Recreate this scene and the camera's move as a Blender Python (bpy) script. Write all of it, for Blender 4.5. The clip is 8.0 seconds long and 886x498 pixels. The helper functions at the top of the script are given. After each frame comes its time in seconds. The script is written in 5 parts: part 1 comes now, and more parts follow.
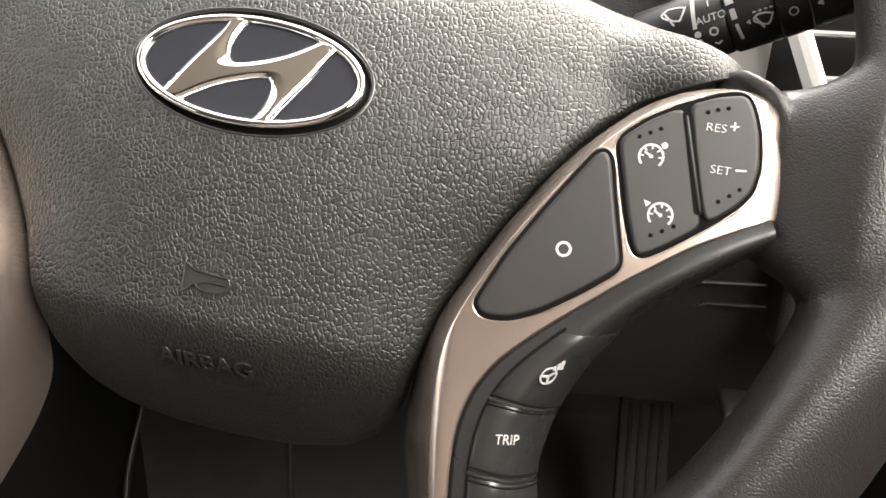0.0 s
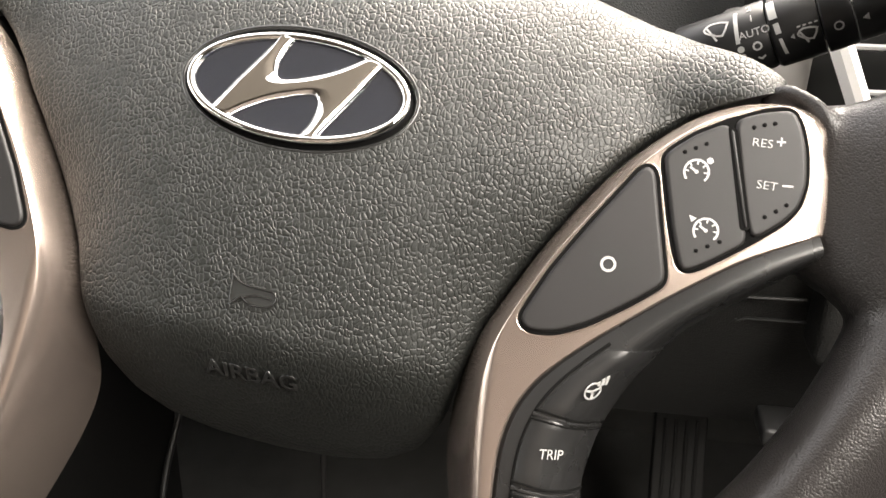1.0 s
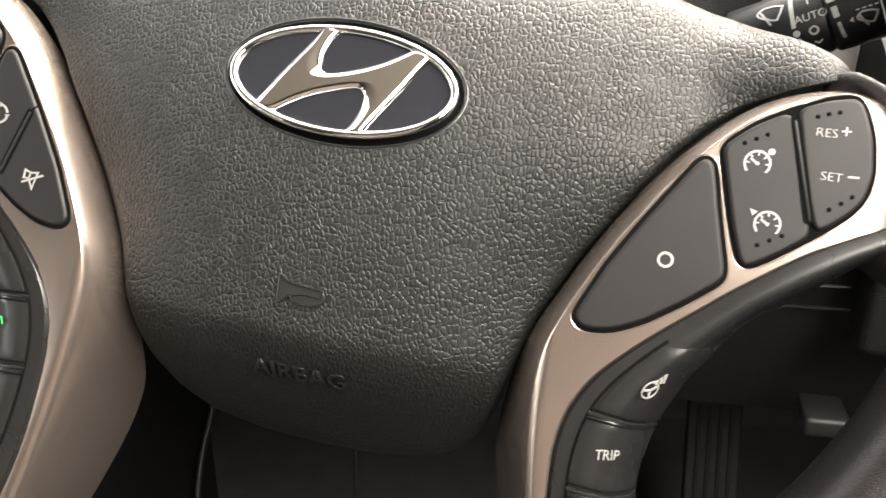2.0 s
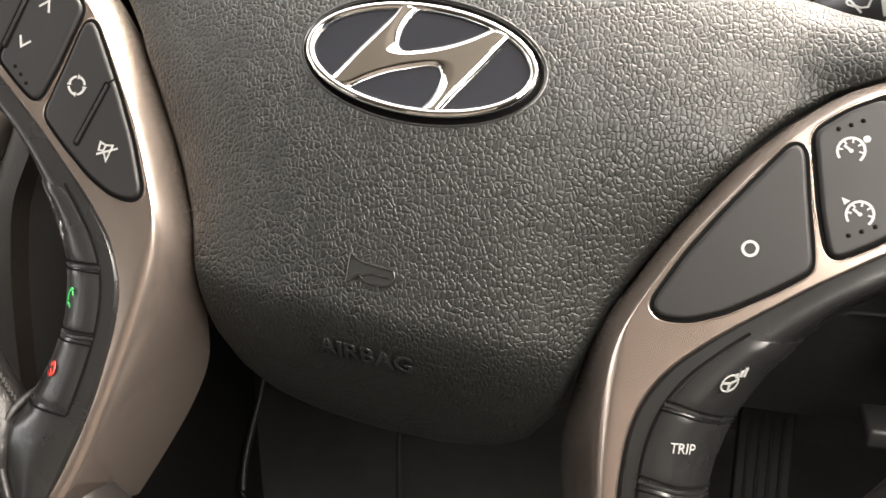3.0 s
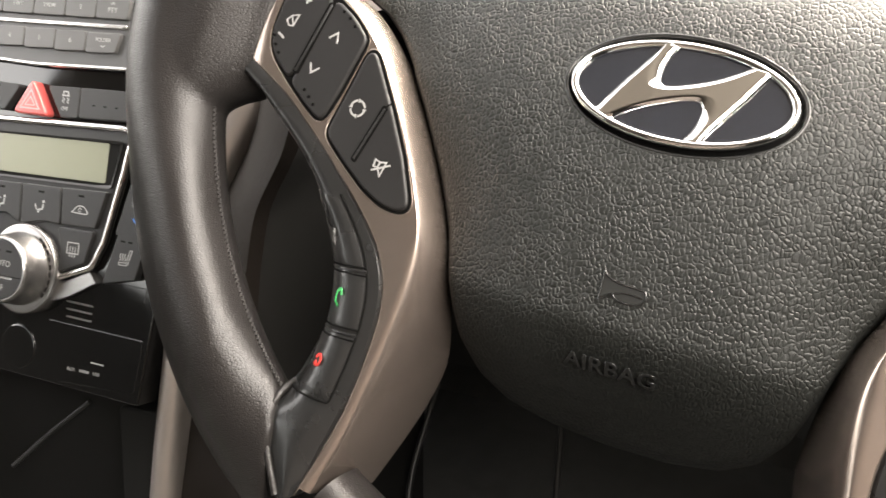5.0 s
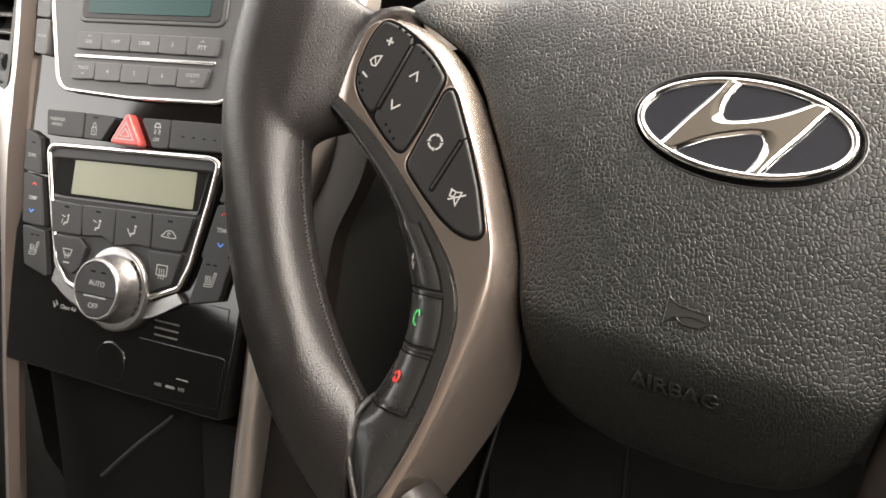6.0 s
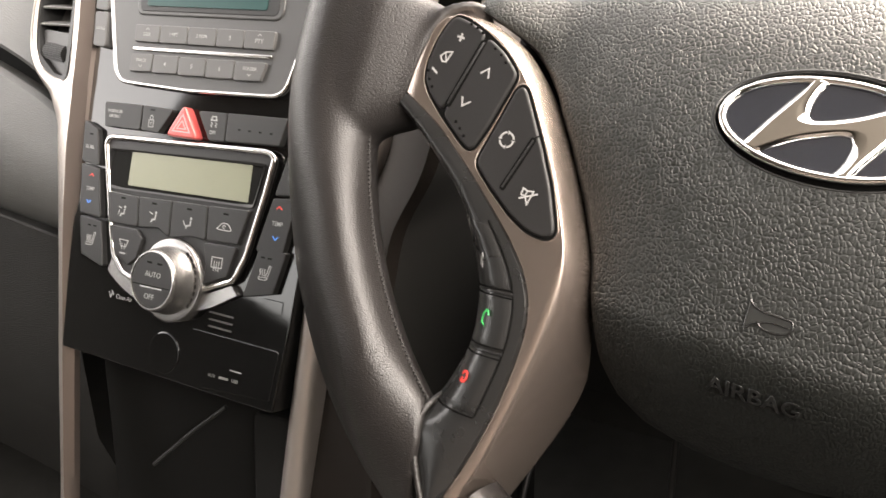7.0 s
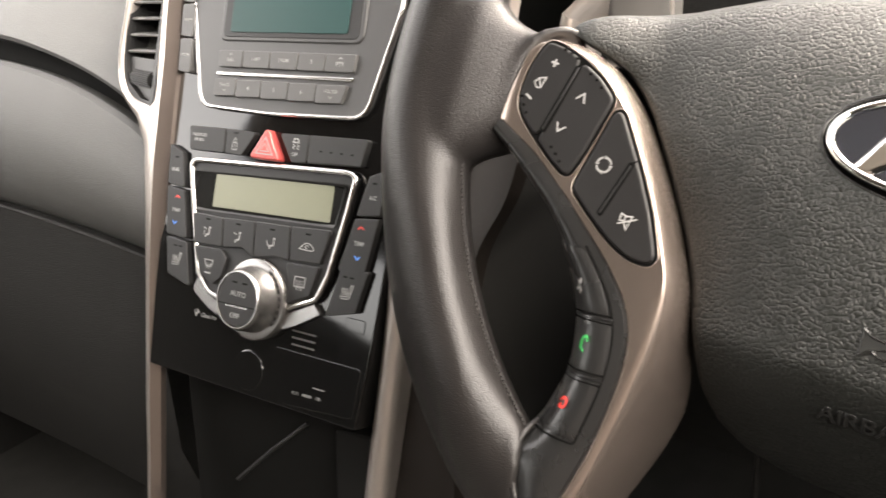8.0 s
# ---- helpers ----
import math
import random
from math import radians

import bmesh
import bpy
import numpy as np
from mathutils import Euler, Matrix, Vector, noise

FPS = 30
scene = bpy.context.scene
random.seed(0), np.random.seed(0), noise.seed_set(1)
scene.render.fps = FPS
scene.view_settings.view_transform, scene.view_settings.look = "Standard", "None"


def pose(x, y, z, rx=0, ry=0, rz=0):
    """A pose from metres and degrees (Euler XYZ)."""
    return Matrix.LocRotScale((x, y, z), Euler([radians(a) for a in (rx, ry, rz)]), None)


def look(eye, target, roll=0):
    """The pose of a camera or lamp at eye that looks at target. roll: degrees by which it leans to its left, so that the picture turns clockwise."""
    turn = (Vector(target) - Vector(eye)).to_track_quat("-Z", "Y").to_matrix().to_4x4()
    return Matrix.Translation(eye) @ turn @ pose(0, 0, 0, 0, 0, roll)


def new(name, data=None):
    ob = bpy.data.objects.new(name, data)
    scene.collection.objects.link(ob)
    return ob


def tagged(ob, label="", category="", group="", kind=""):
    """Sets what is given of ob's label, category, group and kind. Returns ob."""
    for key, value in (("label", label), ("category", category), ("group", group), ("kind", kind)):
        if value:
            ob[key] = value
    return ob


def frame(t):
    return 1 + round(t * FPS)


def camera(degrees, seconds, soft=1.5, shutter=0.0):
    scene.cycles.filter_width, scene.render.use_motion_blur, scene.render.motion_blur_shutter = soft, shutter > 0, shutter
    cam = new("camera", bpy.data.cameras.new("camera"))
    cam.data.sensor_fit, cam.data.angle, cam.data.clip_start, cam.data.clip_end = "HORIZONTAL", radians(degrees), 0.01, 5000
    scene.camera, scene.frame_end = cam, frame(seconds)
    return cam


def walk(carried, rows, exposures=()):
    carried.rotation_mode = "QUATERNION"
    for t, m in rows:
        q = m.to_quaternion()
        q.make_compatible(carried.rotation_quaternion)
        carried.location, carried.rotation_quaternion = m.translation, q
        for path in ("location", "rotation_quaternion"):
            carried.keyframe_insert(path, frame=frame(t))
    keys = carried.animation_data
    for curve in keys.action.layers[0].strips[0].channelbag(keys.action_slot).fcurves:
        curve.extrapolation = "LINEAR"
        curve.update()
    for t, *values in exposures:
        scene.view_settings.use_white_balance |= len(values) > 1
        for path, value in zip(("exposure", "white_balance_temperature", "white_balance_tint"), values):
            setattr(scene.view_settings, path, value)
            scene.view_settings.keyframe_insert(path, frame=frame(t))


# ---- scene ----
cam = camera(55.06, 8.0, 1.5, 0.5)
PATH = [
    (0, 0.0701, -0.1994, 0.7010, 64.52, -1.74, 6.91),
    (0.5, 0.0664, -0.1988, 0.7012, 64.71, -1.35, 7.45),
    (1, 0.0666, -0.2009, 0.7019, 65.33, -1.07, 8.76),
    (1.2, 0.0652, -0.2006, 0.7030, 65.45, -1.02, 8.85),
    (2.3, 0.0550, -0.1958, 0.7019, 63.98, 0.48, 10.76),
    (2.5, 0.0521, -0.1998, 0.7009, 64.09, 0.12, 12.14),
    (3, 0.0514, -0.1966, 0.6964, 64.42, -0.28, 13.14),
    (3.5, 0.0414, -0.2019, 0.6960, 65.06, -0.54, 15.86),
    (4, 0.0370, -0.2107, 0.6992, 66.25, -0.03, 18.53),
    (4.5, 0.0315, -0.2186, 0.7009, 66.82, 0.40, 20.84),
    (4.7, 0.0281, -0.2188, 0.6996, 66.36, 0.40, 21.68),
    (5.8, 0.0289, -0.2323, 0.7046, 67.94, 1.12, 26.54),
    (6, 0.0317, -0.2350, 0.7063, 68.22, 1.64, 27.11),
    (6.5, 0.0274, -0.2359, 0.7056, 67.64, 1.73, 28.19),
    (7, 0.0208, -0.2368, 0.7073, 67.79, 1.80, 29.64),
    (7.5, 0.0188, -0.2407, 0.7104, 68.32, 2.01, 30.90),
    (8, 0.0109, -0.2422, 0.7131, 68.62, 3.74, 33.22),
]
walk(cam, [(t, pose(x, y, z, rx, ry, rz)) for t, x, y, z, rx, ry, rz in PATH], [(0, 4.25, 7150, 10.5), (1, 4.27, 7250, 11), (2.5, 4.0, 7300, 11), (3.5, 4.13, 7300, 11), (4, 4.1, 7300, 11), (4.6, 4.08, 7300, 11), (6, 3.77, 7350, 11.5), (6.5, 3.85, 7400, 12.5), (7, 3.97, 7400, 13), (7.5, 3.99, 7400, 13), (8, 3.93, 7400, 12.5)])

# ---- light ----
world = bpy.data.worlds.new("sky")
scene.world = world
world.use_nodes = True
wn = world.node_tree
sky = wn.nodes.new("ShaderNodeTexSky")
sky.sky_type = "NISHITA"
sky.sun_disc = False
sky.sun_elevation, sky.sun_rotation = radians(50), radians(40)
sky.air_density, sky.dust_density = 1.0, 6.0
wn.nodes["Background"].inputs["Strength"].default_value = 0.13
grey = wn.nodes.new("ShaderNodeHueSaturation")
grey.inputs["Saturation"].default_value = 0.3
wn.links.new(sky.outputs[0], grey.inputs["Color"])
wn.links.new(grey.outputs[0], wn.nodes["Background"].inputs["Color"])
sun = new("sun", bpy.data.lights.new("sun", "SUN"))
sun.data.energy, sun.data.angle, sun.data.color = 0.34, radians(25), (1.0, 0.95, 0.88)
sun.matrix_world = look((3, 3, 6), (0, 0, 0))


def window_light(name, place, target, wide, high, watts):
    """The sky's light through a side window."""
    lamp = new(name, bpy.data.lights.new(name, "AREA"))
    lamp.data.shape, lamp.data.size, lamp.data.size_y = "RECTANGLE", wide, high
    lamp.data.energy, lamp.data.color = watts, (1.0, 0.985, 0.97)
    lamp.matrix_world = look(place, target)


window_light("driver_window_light", (0.47, -0.22, 1.0), (-0.08, -0.06, 0.62), 0.86, 0.34, 2.0)
window_light("passenger_window_light", (-1.13, 0.0, 0.93), (-0.3, 0.0, 0.72), 1.0, 0.50, 0.3)


# ---- materials ----
def material(name, color, rough=0.5, metal=0.0, bump=None, vary=0.0, spec=0.5, coat=0.0, rough_vary=0.0, emit=0.0):
    """bump: (kind, cells per metre, height in metres, width of the grooves)."""
    m = bpy.data.materials.new(name)
    m.use_nodes = True
    nt = m.node_tree
    b = nt.nodes["Principled BSDF"]
    b.inputs["Base Color"].default_value = (*color, 1)
    b.inputs["Roughness"].default_value = rough
    b.inputs["Metallic"].default_value = metal
    b.inputs["Specular IOR Level"].default_value = spec
    b.inputs["Coat Weight"].default_value = coat
    if emit:
        b.inputs["Emission Color"].default_value = (*color, 1)
        b.inputs["Emission Strength"].default_value = emit
    tc = nt.nodes.new("ShaderNodeTexCoord")
    if vary or rough_vary:
        n1 = nt.nodes.new("ShaderNodeTexNoise")
        n1.inputs["Scale"].default_value, n1.inputs["Detail"].default_value = 35, 8
        nt.links.new(tc.outputs["Object"], n1.inputs["Vector"])
        if vary:
            mx = nt.nodes.new("ShaderNodeMix")
            mx.data_type = "RGBA"
            mx.inputs[6].default_value = (*[c * (1 - vary) for c in color], 1)
            mx.inputs[7].default_value = (*[min(1, c * (1 + vary)) for c in color], 1)
            nt.links.new(n1.outputs["Fac"], mx.inputs[0])
            nt.links.new(mx.outputs[2], b.inputs["Base Color"])
        if rough_vary:
            mr = nt.nodes.new("ShaderNodeMapRange")
            mr.inputs[1].default_value, mr.inputs[2].default_value = 0.3, 0.7
            mr.inputs[3].default_value, mr.inputs[4].default_value = rough - rough_vary, rough + rough_vary
            nt.links.new(n1.outputs["Fac"], mr.inputs[0])
            nt.links.new(mr.outputs[0], b.inputs["Roughness"])
    if bump:
        kind, cells, high = bump[:3]
        grooves = bump[3] if len(bump) > 3 else 0.4
        bp = nt.nodes.new("ShaderNodeBump")
        bp.inputs["Strength"].default_value, bp.inputs["Distance"].default_value = 1.0, high
        if kind in ("leather", "leather2d"):
            warp = nt.nodes.new("ShaderNodeTexNoise")
            warp.inputs["Scale"].default_value, warp.inputs["Detail"].default_value = cells * 0.55, 3
            add = nt.nodes.new("ShaderNodeMix")
            add.data_type, add.blend_type = "RGBA", "ADD"
            add.inputs[0].default_value = 1.5 / cells if kind == "leather2d" else 0.7 / cells
            add.clamp_factor = False
            nt.links.new(tc.outputs["Object"], warp.inputs["Vector"])
            nt.links.new(tc.outputs["Object"], add.inputs[6])
            nt.links.new(warp.outputs["Color"], add.inputs[7])
            squash = nt.nodes.new("ShaderNodeMapping")
            squash.inputs["Scale"].default_value = (1.25, 0.85, 1.0) if kind == "leather2d" else (1.0, 1.0, 1.0)
            squash.inputs["Rotation"].default_value = (0, 0, radians(-12))
            nt.links.new(add.outputs[2], squash.inputs["Vector"])
            vor = nt.nodes.new("ShaderNodeTexVoronoi")
            vor.feature = "DISTANCE_TO_EDGE"
            vor.voronoi_dimensions = "2D" if kind == "leather2d" else "3D"
            vor.inputs["Scale"].default_value = cells
            nt.links.new(squash.outputs[0], vor.inputs["Vector"])
            ramp = nt.nodes.new("ShaderNodeMapRange")
            ramp.interpolation_type = "SMOOTHSTEP"
            ramp.inputs[1].default_value, ramp.inputs[2].default_value = -0.03, grooves
            nt.links.new(vor.outputs["Distance"], ramp.inputs[0])
            fine = nt.nodes.new("ShaderNodeTexNoise")
            fine.inputs["Scale"].default_value, fine.inputs["Detail"].default_value = cells * 0.9, 5
            nt.links.new(tc.outputs["Object"], fine.inputs["Vector"])
            mul = nt.nodes.new("ShaderNodeMath")
            mul.operation = "MULTIPLY_ADD"
            mul.inputs[1].default_value = 0.5
            nt.links.new(fine.outputs["Fac"], mul.inputs[0])
            if kind == "leather2d":
                cell = nt.nodes.new("ShaderNodeTexVoronoi")
                cell.voronoi_dimensions = "2D"
                cell.inputs["Scale"].default_value = cells
                nt.links.new(squash.outputs[0], cell.inputs["Vector"])
                dome_up = nt.nodes.new("ShaderNodeMath")
                dome_up.operation = "MULTIPLY_ADD"
                dome_up.inputs[1].default_value = -0.9
                cell_sq = nt.nodes.new("ShaderNodeMath")
                cell_sq.operation = "POWER"
                cell_sq.inputs[1].default_value = 2.0
                nt.links.new(cell.outputs["Distance"], cell_sq.inputs[0])
                nt.links.new(cell_sq.outputs[0], dome_up.inputs[0])
                nt.links.new(ramp.outputs[0], dome_up.inputs[2])
                patch = nt.nodes.new("ShaderNodeTexNoise")
                patch.inputs["Scale"].default_value = cells * 0.16
                nt.links.new(tc.outputs["Object"], patch.inputs["Vector"])
                fade = nt.nodes.new("ShaderNodeMapRange")
                fade.inputs[1].default_value, fade.inputs[2].default_value = 0.32, 0.62
                fade.inputs[3].default_value, fade.inputs[4].default_value = 0.45, 1.0
                nt.links.new(patch.outputs["Fac"], fade.inputs[0])
                prod = nt.nodes.new("ShaderNodeMath")
                prod.operation = "MULTIPLY"
                nt.links.new(dome_up.outputs[0], prod.inputs[0])
                nt.links.new(fade.outputs[0], prod.inputs[1])
                nt.links.new(prod.outputs[0], mul.inputs[2])
            else:
                nt.links.new(ramp.outputs[0], mul.inputs[2])
            nt.links.new(mul.outputs[0], bp.inputs["Height"])
        elif kind == "pebble":
            vor = nt.nodes.new("ShaderNodeTexVoronoi")
            vor.inputs["Scale"].default_value = cells
            nt.links.new(tc.outputs["Object"], vor.inputs["Vector"])
            sq = nt.nodes.new("ShaderNodeMath")
            sq.operation = "POWER"
            sq.inputs[1].default_value = 1.7
            nt.links.new(vor.outputs["Distance"], sq.inputs[0])
            mul = nt.nodes.new("ShaderNodeMath")
            mul.operation = "MULTIPLY"
            mul.inputs[1].default_value = -1.0
            nt.links.new(sq.outputs[0], mul.inputs[0])
            nt.links.new(mul.outputs[0], bp.inputs["Height"])
        else:
            nz = nt.nodes.new("ShaderNodeTexNoise")
            nz.inputs["Scale"].default_value, nz.inputs["Detail"].default_value = cells, 3
            nt.links.new(tc.outputs["Object"], nz.inputs["Vector"])
            nt.links.new(nz.outputs["Fac"], bp.inputs["Height"])
        nt.links.new(bp.outputs["Normal"], b.inputs["Normal"])
    return m


PAD_SMOOTH = material("smooth_pad", (0.009, 0.0092, 0.009), 0.26, spec=0.5)
PAD_FACE = material("smooth_pad_face", (0.0098, 0.0104, 0.0097), 0.58, spec=0.34)
PAD = material("grained_pad", (0.0096, 0.0104, 0.0095), 0.50, spec=0.26, bump=("leather2d", 700, 0.00018, 0.26), vary=0.12, rough_vary=0.06)
LEATHER = material("rim_leather", (0.0130, 0.0118, 0.0114), 0.33, spec=0.27, bump=("pebble", 2000, 0.00009), vary=0.15, rough_vary=0.05)
SILVER = material("satin_silver", (0.39, 0.323, 0.282), 0.25, 0.92, bump=("noise", 3000, 0.000008), vary=0.02)
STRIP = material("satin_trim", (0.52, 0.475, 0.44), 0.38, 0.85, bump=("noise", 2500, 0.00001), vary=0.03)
# darker copy of the trim: the chamfer's dull brown reflection painted in
CHAMFER_SHADE = material("shaded_satin_trim", (0.22, 0.182, 0.16), 0.36, 0.85, bump=("noise", 2500, 0.00001), vary=0.03)
VENT = material("silver_paint", (0.80, 0.78, 0.75), 0.3, 0.1, vary=0.03)
PALE = material("pale_dash", (0.14, 0.132, 0.124), 0.5, bump=("noise", 2500, 0.00002), vary=0.06)
SLAT = material("vent_slat", (0.14, 0.14, 0.138), 0.32, vary=0.05)
STALK = material("stalk_black", (0.006, 0.006, 0.0062), 0.42, spec=0.25, bump=("noise", 3500, 0.00001))
FRAME = material("bright_frame", (0.58, 0.56, 0.54), 0.16, 1.0)
CHROME = material("chrome", (0.86, 0.85, 0.83), 0.06, 1.0)
BUTTON = material("button_rubber", (0.0085, 0.008, 0.008), 0.5, spec=0.28, bump=("noise", 4000, 0.00001), rough_vary=0.05)
TRIM = material("black_trim", (0.010, 0.010, 0.010), 0.27, bump=("noise", 3500, 0.000012), rough_vary=0.05)
GAP = material("gap_black", (0.008, 0.008, 0.0076), 0.9, spec=0.1)
# near-black that paints the shade of wells, slots and gaps; also the button dots
SHADE_BLACK = material("shade_and_dot_black", (0.0035, 0.0035, 0.0034), 0.9, spec=0.04)
EMBLEM = material("emblem_black", (0.010, 0.011, 0.014), 0.12, coat=0.5)
WHITE = material("white_print", (0.24, 0.24, 0.235), 0.5)
DIM = material("faint_print", (0.14, 0.14, 0.135), 0.5)
GREEN = material("green_print", (0.03, 0.50, 0.12), 0.5)
RED = material("red_print", (0.65, 0.04, 0.03), 0.5)
BLUE = material("blue_print", (0.05, 0.22, 0.70), 0.5)
THREAD = material("dark_thread", (0.02, 0.0185, 0.018), 0.9, spec=0.2)
GLOSS = material("piano_black", (0.004, 0.004, 0.004), 0.06, spec=0.5, rough_vary=0.03)
FACE = material("radio_grey", (0.045, 0.045, 0.045), 0.42, bump=("noise", 3000, 0.000012), vary=0.06)
KEY = material("grey_key", (0.058, 0.057, 0.056), 0.45, bump=("noise", 3500, 0.000012), vary=0.05)
DKEY = material("dark_key", (0.013, 0.013, 0.013), 0.48, spec=0.38, bump=("noise", 3500, 0.000012), vary=0.05)
SCREEN = material("radio_screen", (0.020, 0.050, 0.048), 0.30, spec=0.15)
LCD = material("climate_glass", (0.165, 0.172, 0.12), 0.30, spec=0.3, vary=0.04)
KNOB = material("knob_metal", (0.30, 0.293, 0.285), 0.26, 0.9)
HAZARD = material("hazard_red", (0.40, 0.06, 0.055), 0.30, coat=0.3)
DASH = material("dash_grain", (0.075, 0.075, 0.072), 0.55, bump=("leather", 700, 0.00010), vary=0.10)
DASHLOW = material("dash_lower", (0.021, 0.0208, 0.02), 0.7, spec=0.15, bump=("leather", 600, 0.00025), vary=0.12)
BROWN = material("console_side", (0.013, 0.0102, 0.0084), 0.65, spec=0.15, bump=("leather", 900, 0.00006), vary=0.10)
DARK = material("dark_plastic", (0.007, 0.007, 0.0067), 0.6, spec=0.32, bump=("leather", 700, 0.0002), vary=0.15)
CARPET = material("carpet", (0.05, 0.05, 0.047), 0.95, bump=("noise", 1200, 0.002), vary=0.3)
LINER = material("headliner", (0.18, 0.16, 0.138), 0.9, bump=("noise", 900, 0.0004), vary=0.05)
SEAT = material("seat_fabric", (0.045, 0.036, 0.03), 0.9, bump=("noise", 900, 0.0006), vary=0.2)
STEEL = material("pedal_steel", (0.045, 0.045, 0.045), 0.45, 0.7, vary=0.1)


# ---- mesh helpers (millimetres in, metres out) ----
MM = 0.001


def part(name, bm, mat, parent=None, label="", m=None, flat=False):
    for e in bm.edges:
        if len(e.link_faces) == 2 and e.calc_face_angle(0) > radians(38):
            e.smooth = False
    for f in bm.faces:
        f.smooth = not flat
    me = bpy.data.meshes.new(name)
    bm.to_mesh(me)
    bm.free()
    me.materials.append(mat)
    ob = new(name, me)
    ob.parent = parent
    if m is not None:
        ob.matrix_basis = m
    if label:
        ob["label"] = label
    return ob


def thing(name, label, category, m=None, group="", kind=""):
    ob = new(name)
    ob.empty_display_size = 0.02
    if m is not None:
        ob.matrix_basis = m
    return tagged(ob, label, category, group, kind)


def rounded(pts, r, n=5):
    """A closed outline through straight runs with corners of radius r."""
    out, k = [], len(pts)
    for i in range(k):
        p0, p1, p2 = (Vector(pts[j % k]) for j in (i - 1, i, i + 1))
        a, b = p0 - p1, p2 - p1
        ang = a.angle(b, math.pi)
        if ang > radians(168):
            out.append(p1)
            continue
        d = min(r / math.tan(ang / 2), 0.46 * a.length, 0.46 * b.length)
        s, e = p1 + a.normalized() * d, p1 + b.normalized() * d
        for j in range(n + 1):
            t = j / n
            out.append(s * (1 - t) ** 2 + p1 * 2 * t * (1 - t) + e * t * t)
    area = sum(out[i].x * out[(i + 1) % len(out)].y - out[(i + 1) % len(out)].x * out[i].y for i in range(len(out)))
    return out if area > 0 else out[::-1]


def inset(out, d):
    res, k = [], len(out)
    for i in range(k):
        a, b = (out[i] - out[i - 1]), (out[(i + 1) % k] - out[i])
        na, nb = Vector((-a.y, a.x)), Vector((-b.y, b.x))
        nrm = (na.normalized() + nb.normalized()) if a.length and b.length else (na + nb)
        nrm = nrm.normalized() if nrm.length > 1e-9 else Vector((0, 0))
        res.append(out[i] + nrm * d)
    return res


def rings(bm, loops, closed=True, cap0=False, cap1=False):
    """Skin a list of loops of 3D points in millimetres."""
    vs = [[bm.verts.new(Vector(p) * MM) for p in loop] for loop in loops]
    for a, b in zip(vs, vs[1:]):
        k = len(a)
        for i in range(k if closed else k - 1):
            j = (i + 1) % k
            bm.faces.new((a[i], a[j], b[j], b[i]))
    if cap0:
        bm.faces.new(vs[0][::-1])
    if cap1:
        bm.faces.new(vs[-1])
    return vs


def plate(outline, w0, w1, bevel=0.6, bm=None, cap0=False):
    """A slab with a rounded upper edge."""
    bm = bm or bmesh.new()
    loops = [[(p.x, p.y, w0) for p in outline]]
    for a in (0, 30, 60, 90):
        c, s = math.cos(radians(a)), math.sin(radians(a))
        loops.append([(p.x, p.y, w1 - bevel + bevel * s) for p in inset(outline, bevel * (1 - c))])
    loops.append([(p.x, p.y, w1) for p in inset(outline, bevel + min(0.25, bevel * 0.5))])
    rings(bm, loops, True, cap0, True)
    return bm


def spline(pts, n=8, closed=False):
    """Catmull-Rom through points of any dimension."""
    p = [Vector(q) for q in pts]
    k, out = len(p), []
    for i in range(k if closed else k - 1):
        p1, p2 = p[i], p[(i + 1) % k]
        p0 = p[i - 1] if closed or i else p1 * 2 - p2
        p3 = p[(i + 2) % k] if closed or i < k - 2 else p2 * 2 - p1
        for j in range(n):
            t = j / n
            out.append(0.5 * (2 * p1 + (p2 - p0) * t + (2 * p0 - 5 * p1 + 4 * p2 - p3) * t * t + (3 * p1 - p0 - 3 * p2 + p3) * t ** 3))
    return out if closed else out + [p[-1]]


def tube(path, r, closed=False, seg=8, bm=None, flatten=1.0):
    """A round bar along 3D points in millimetres."""
    bm = bm or bmesh.new()
    p, k, loops = [Vector(q) for q in path], len(path), []
    side = None
    for i in range(k):
        d = (p[(i + 1) % k] if closed or i < k - 1 else p[i]) - (p[i - 1] if closed or i else p[i])
        d.normalize()
        ref = Vector((0, 0, 1)) if abs(d.z) < 0.9 else Vector((0, 1, 0))
        side = d.cross(ref).normalized()
        up = side.cross(d)
        rr = r(i / max(1, k - 1)) if callable(r) else r
        loops.append([p[i] + side * rr * math.cos(2 * math.pi * j / seg) + up * rr * flatten * math.sin(2 * math.pi * j / seg) for j in range(seg)])
    if closed:
        loops.append(loops[0])
        vs = rings(bm, loops)
        bmesh.ops.remove_doubles(bm, verts=bm.verts[:], dist=1e-7)
    else:
        rings(bm, loops, True, True, True)
    bmesh.ops.recalc_face_normals(bm, faces=bm.faces[:])
    return bm


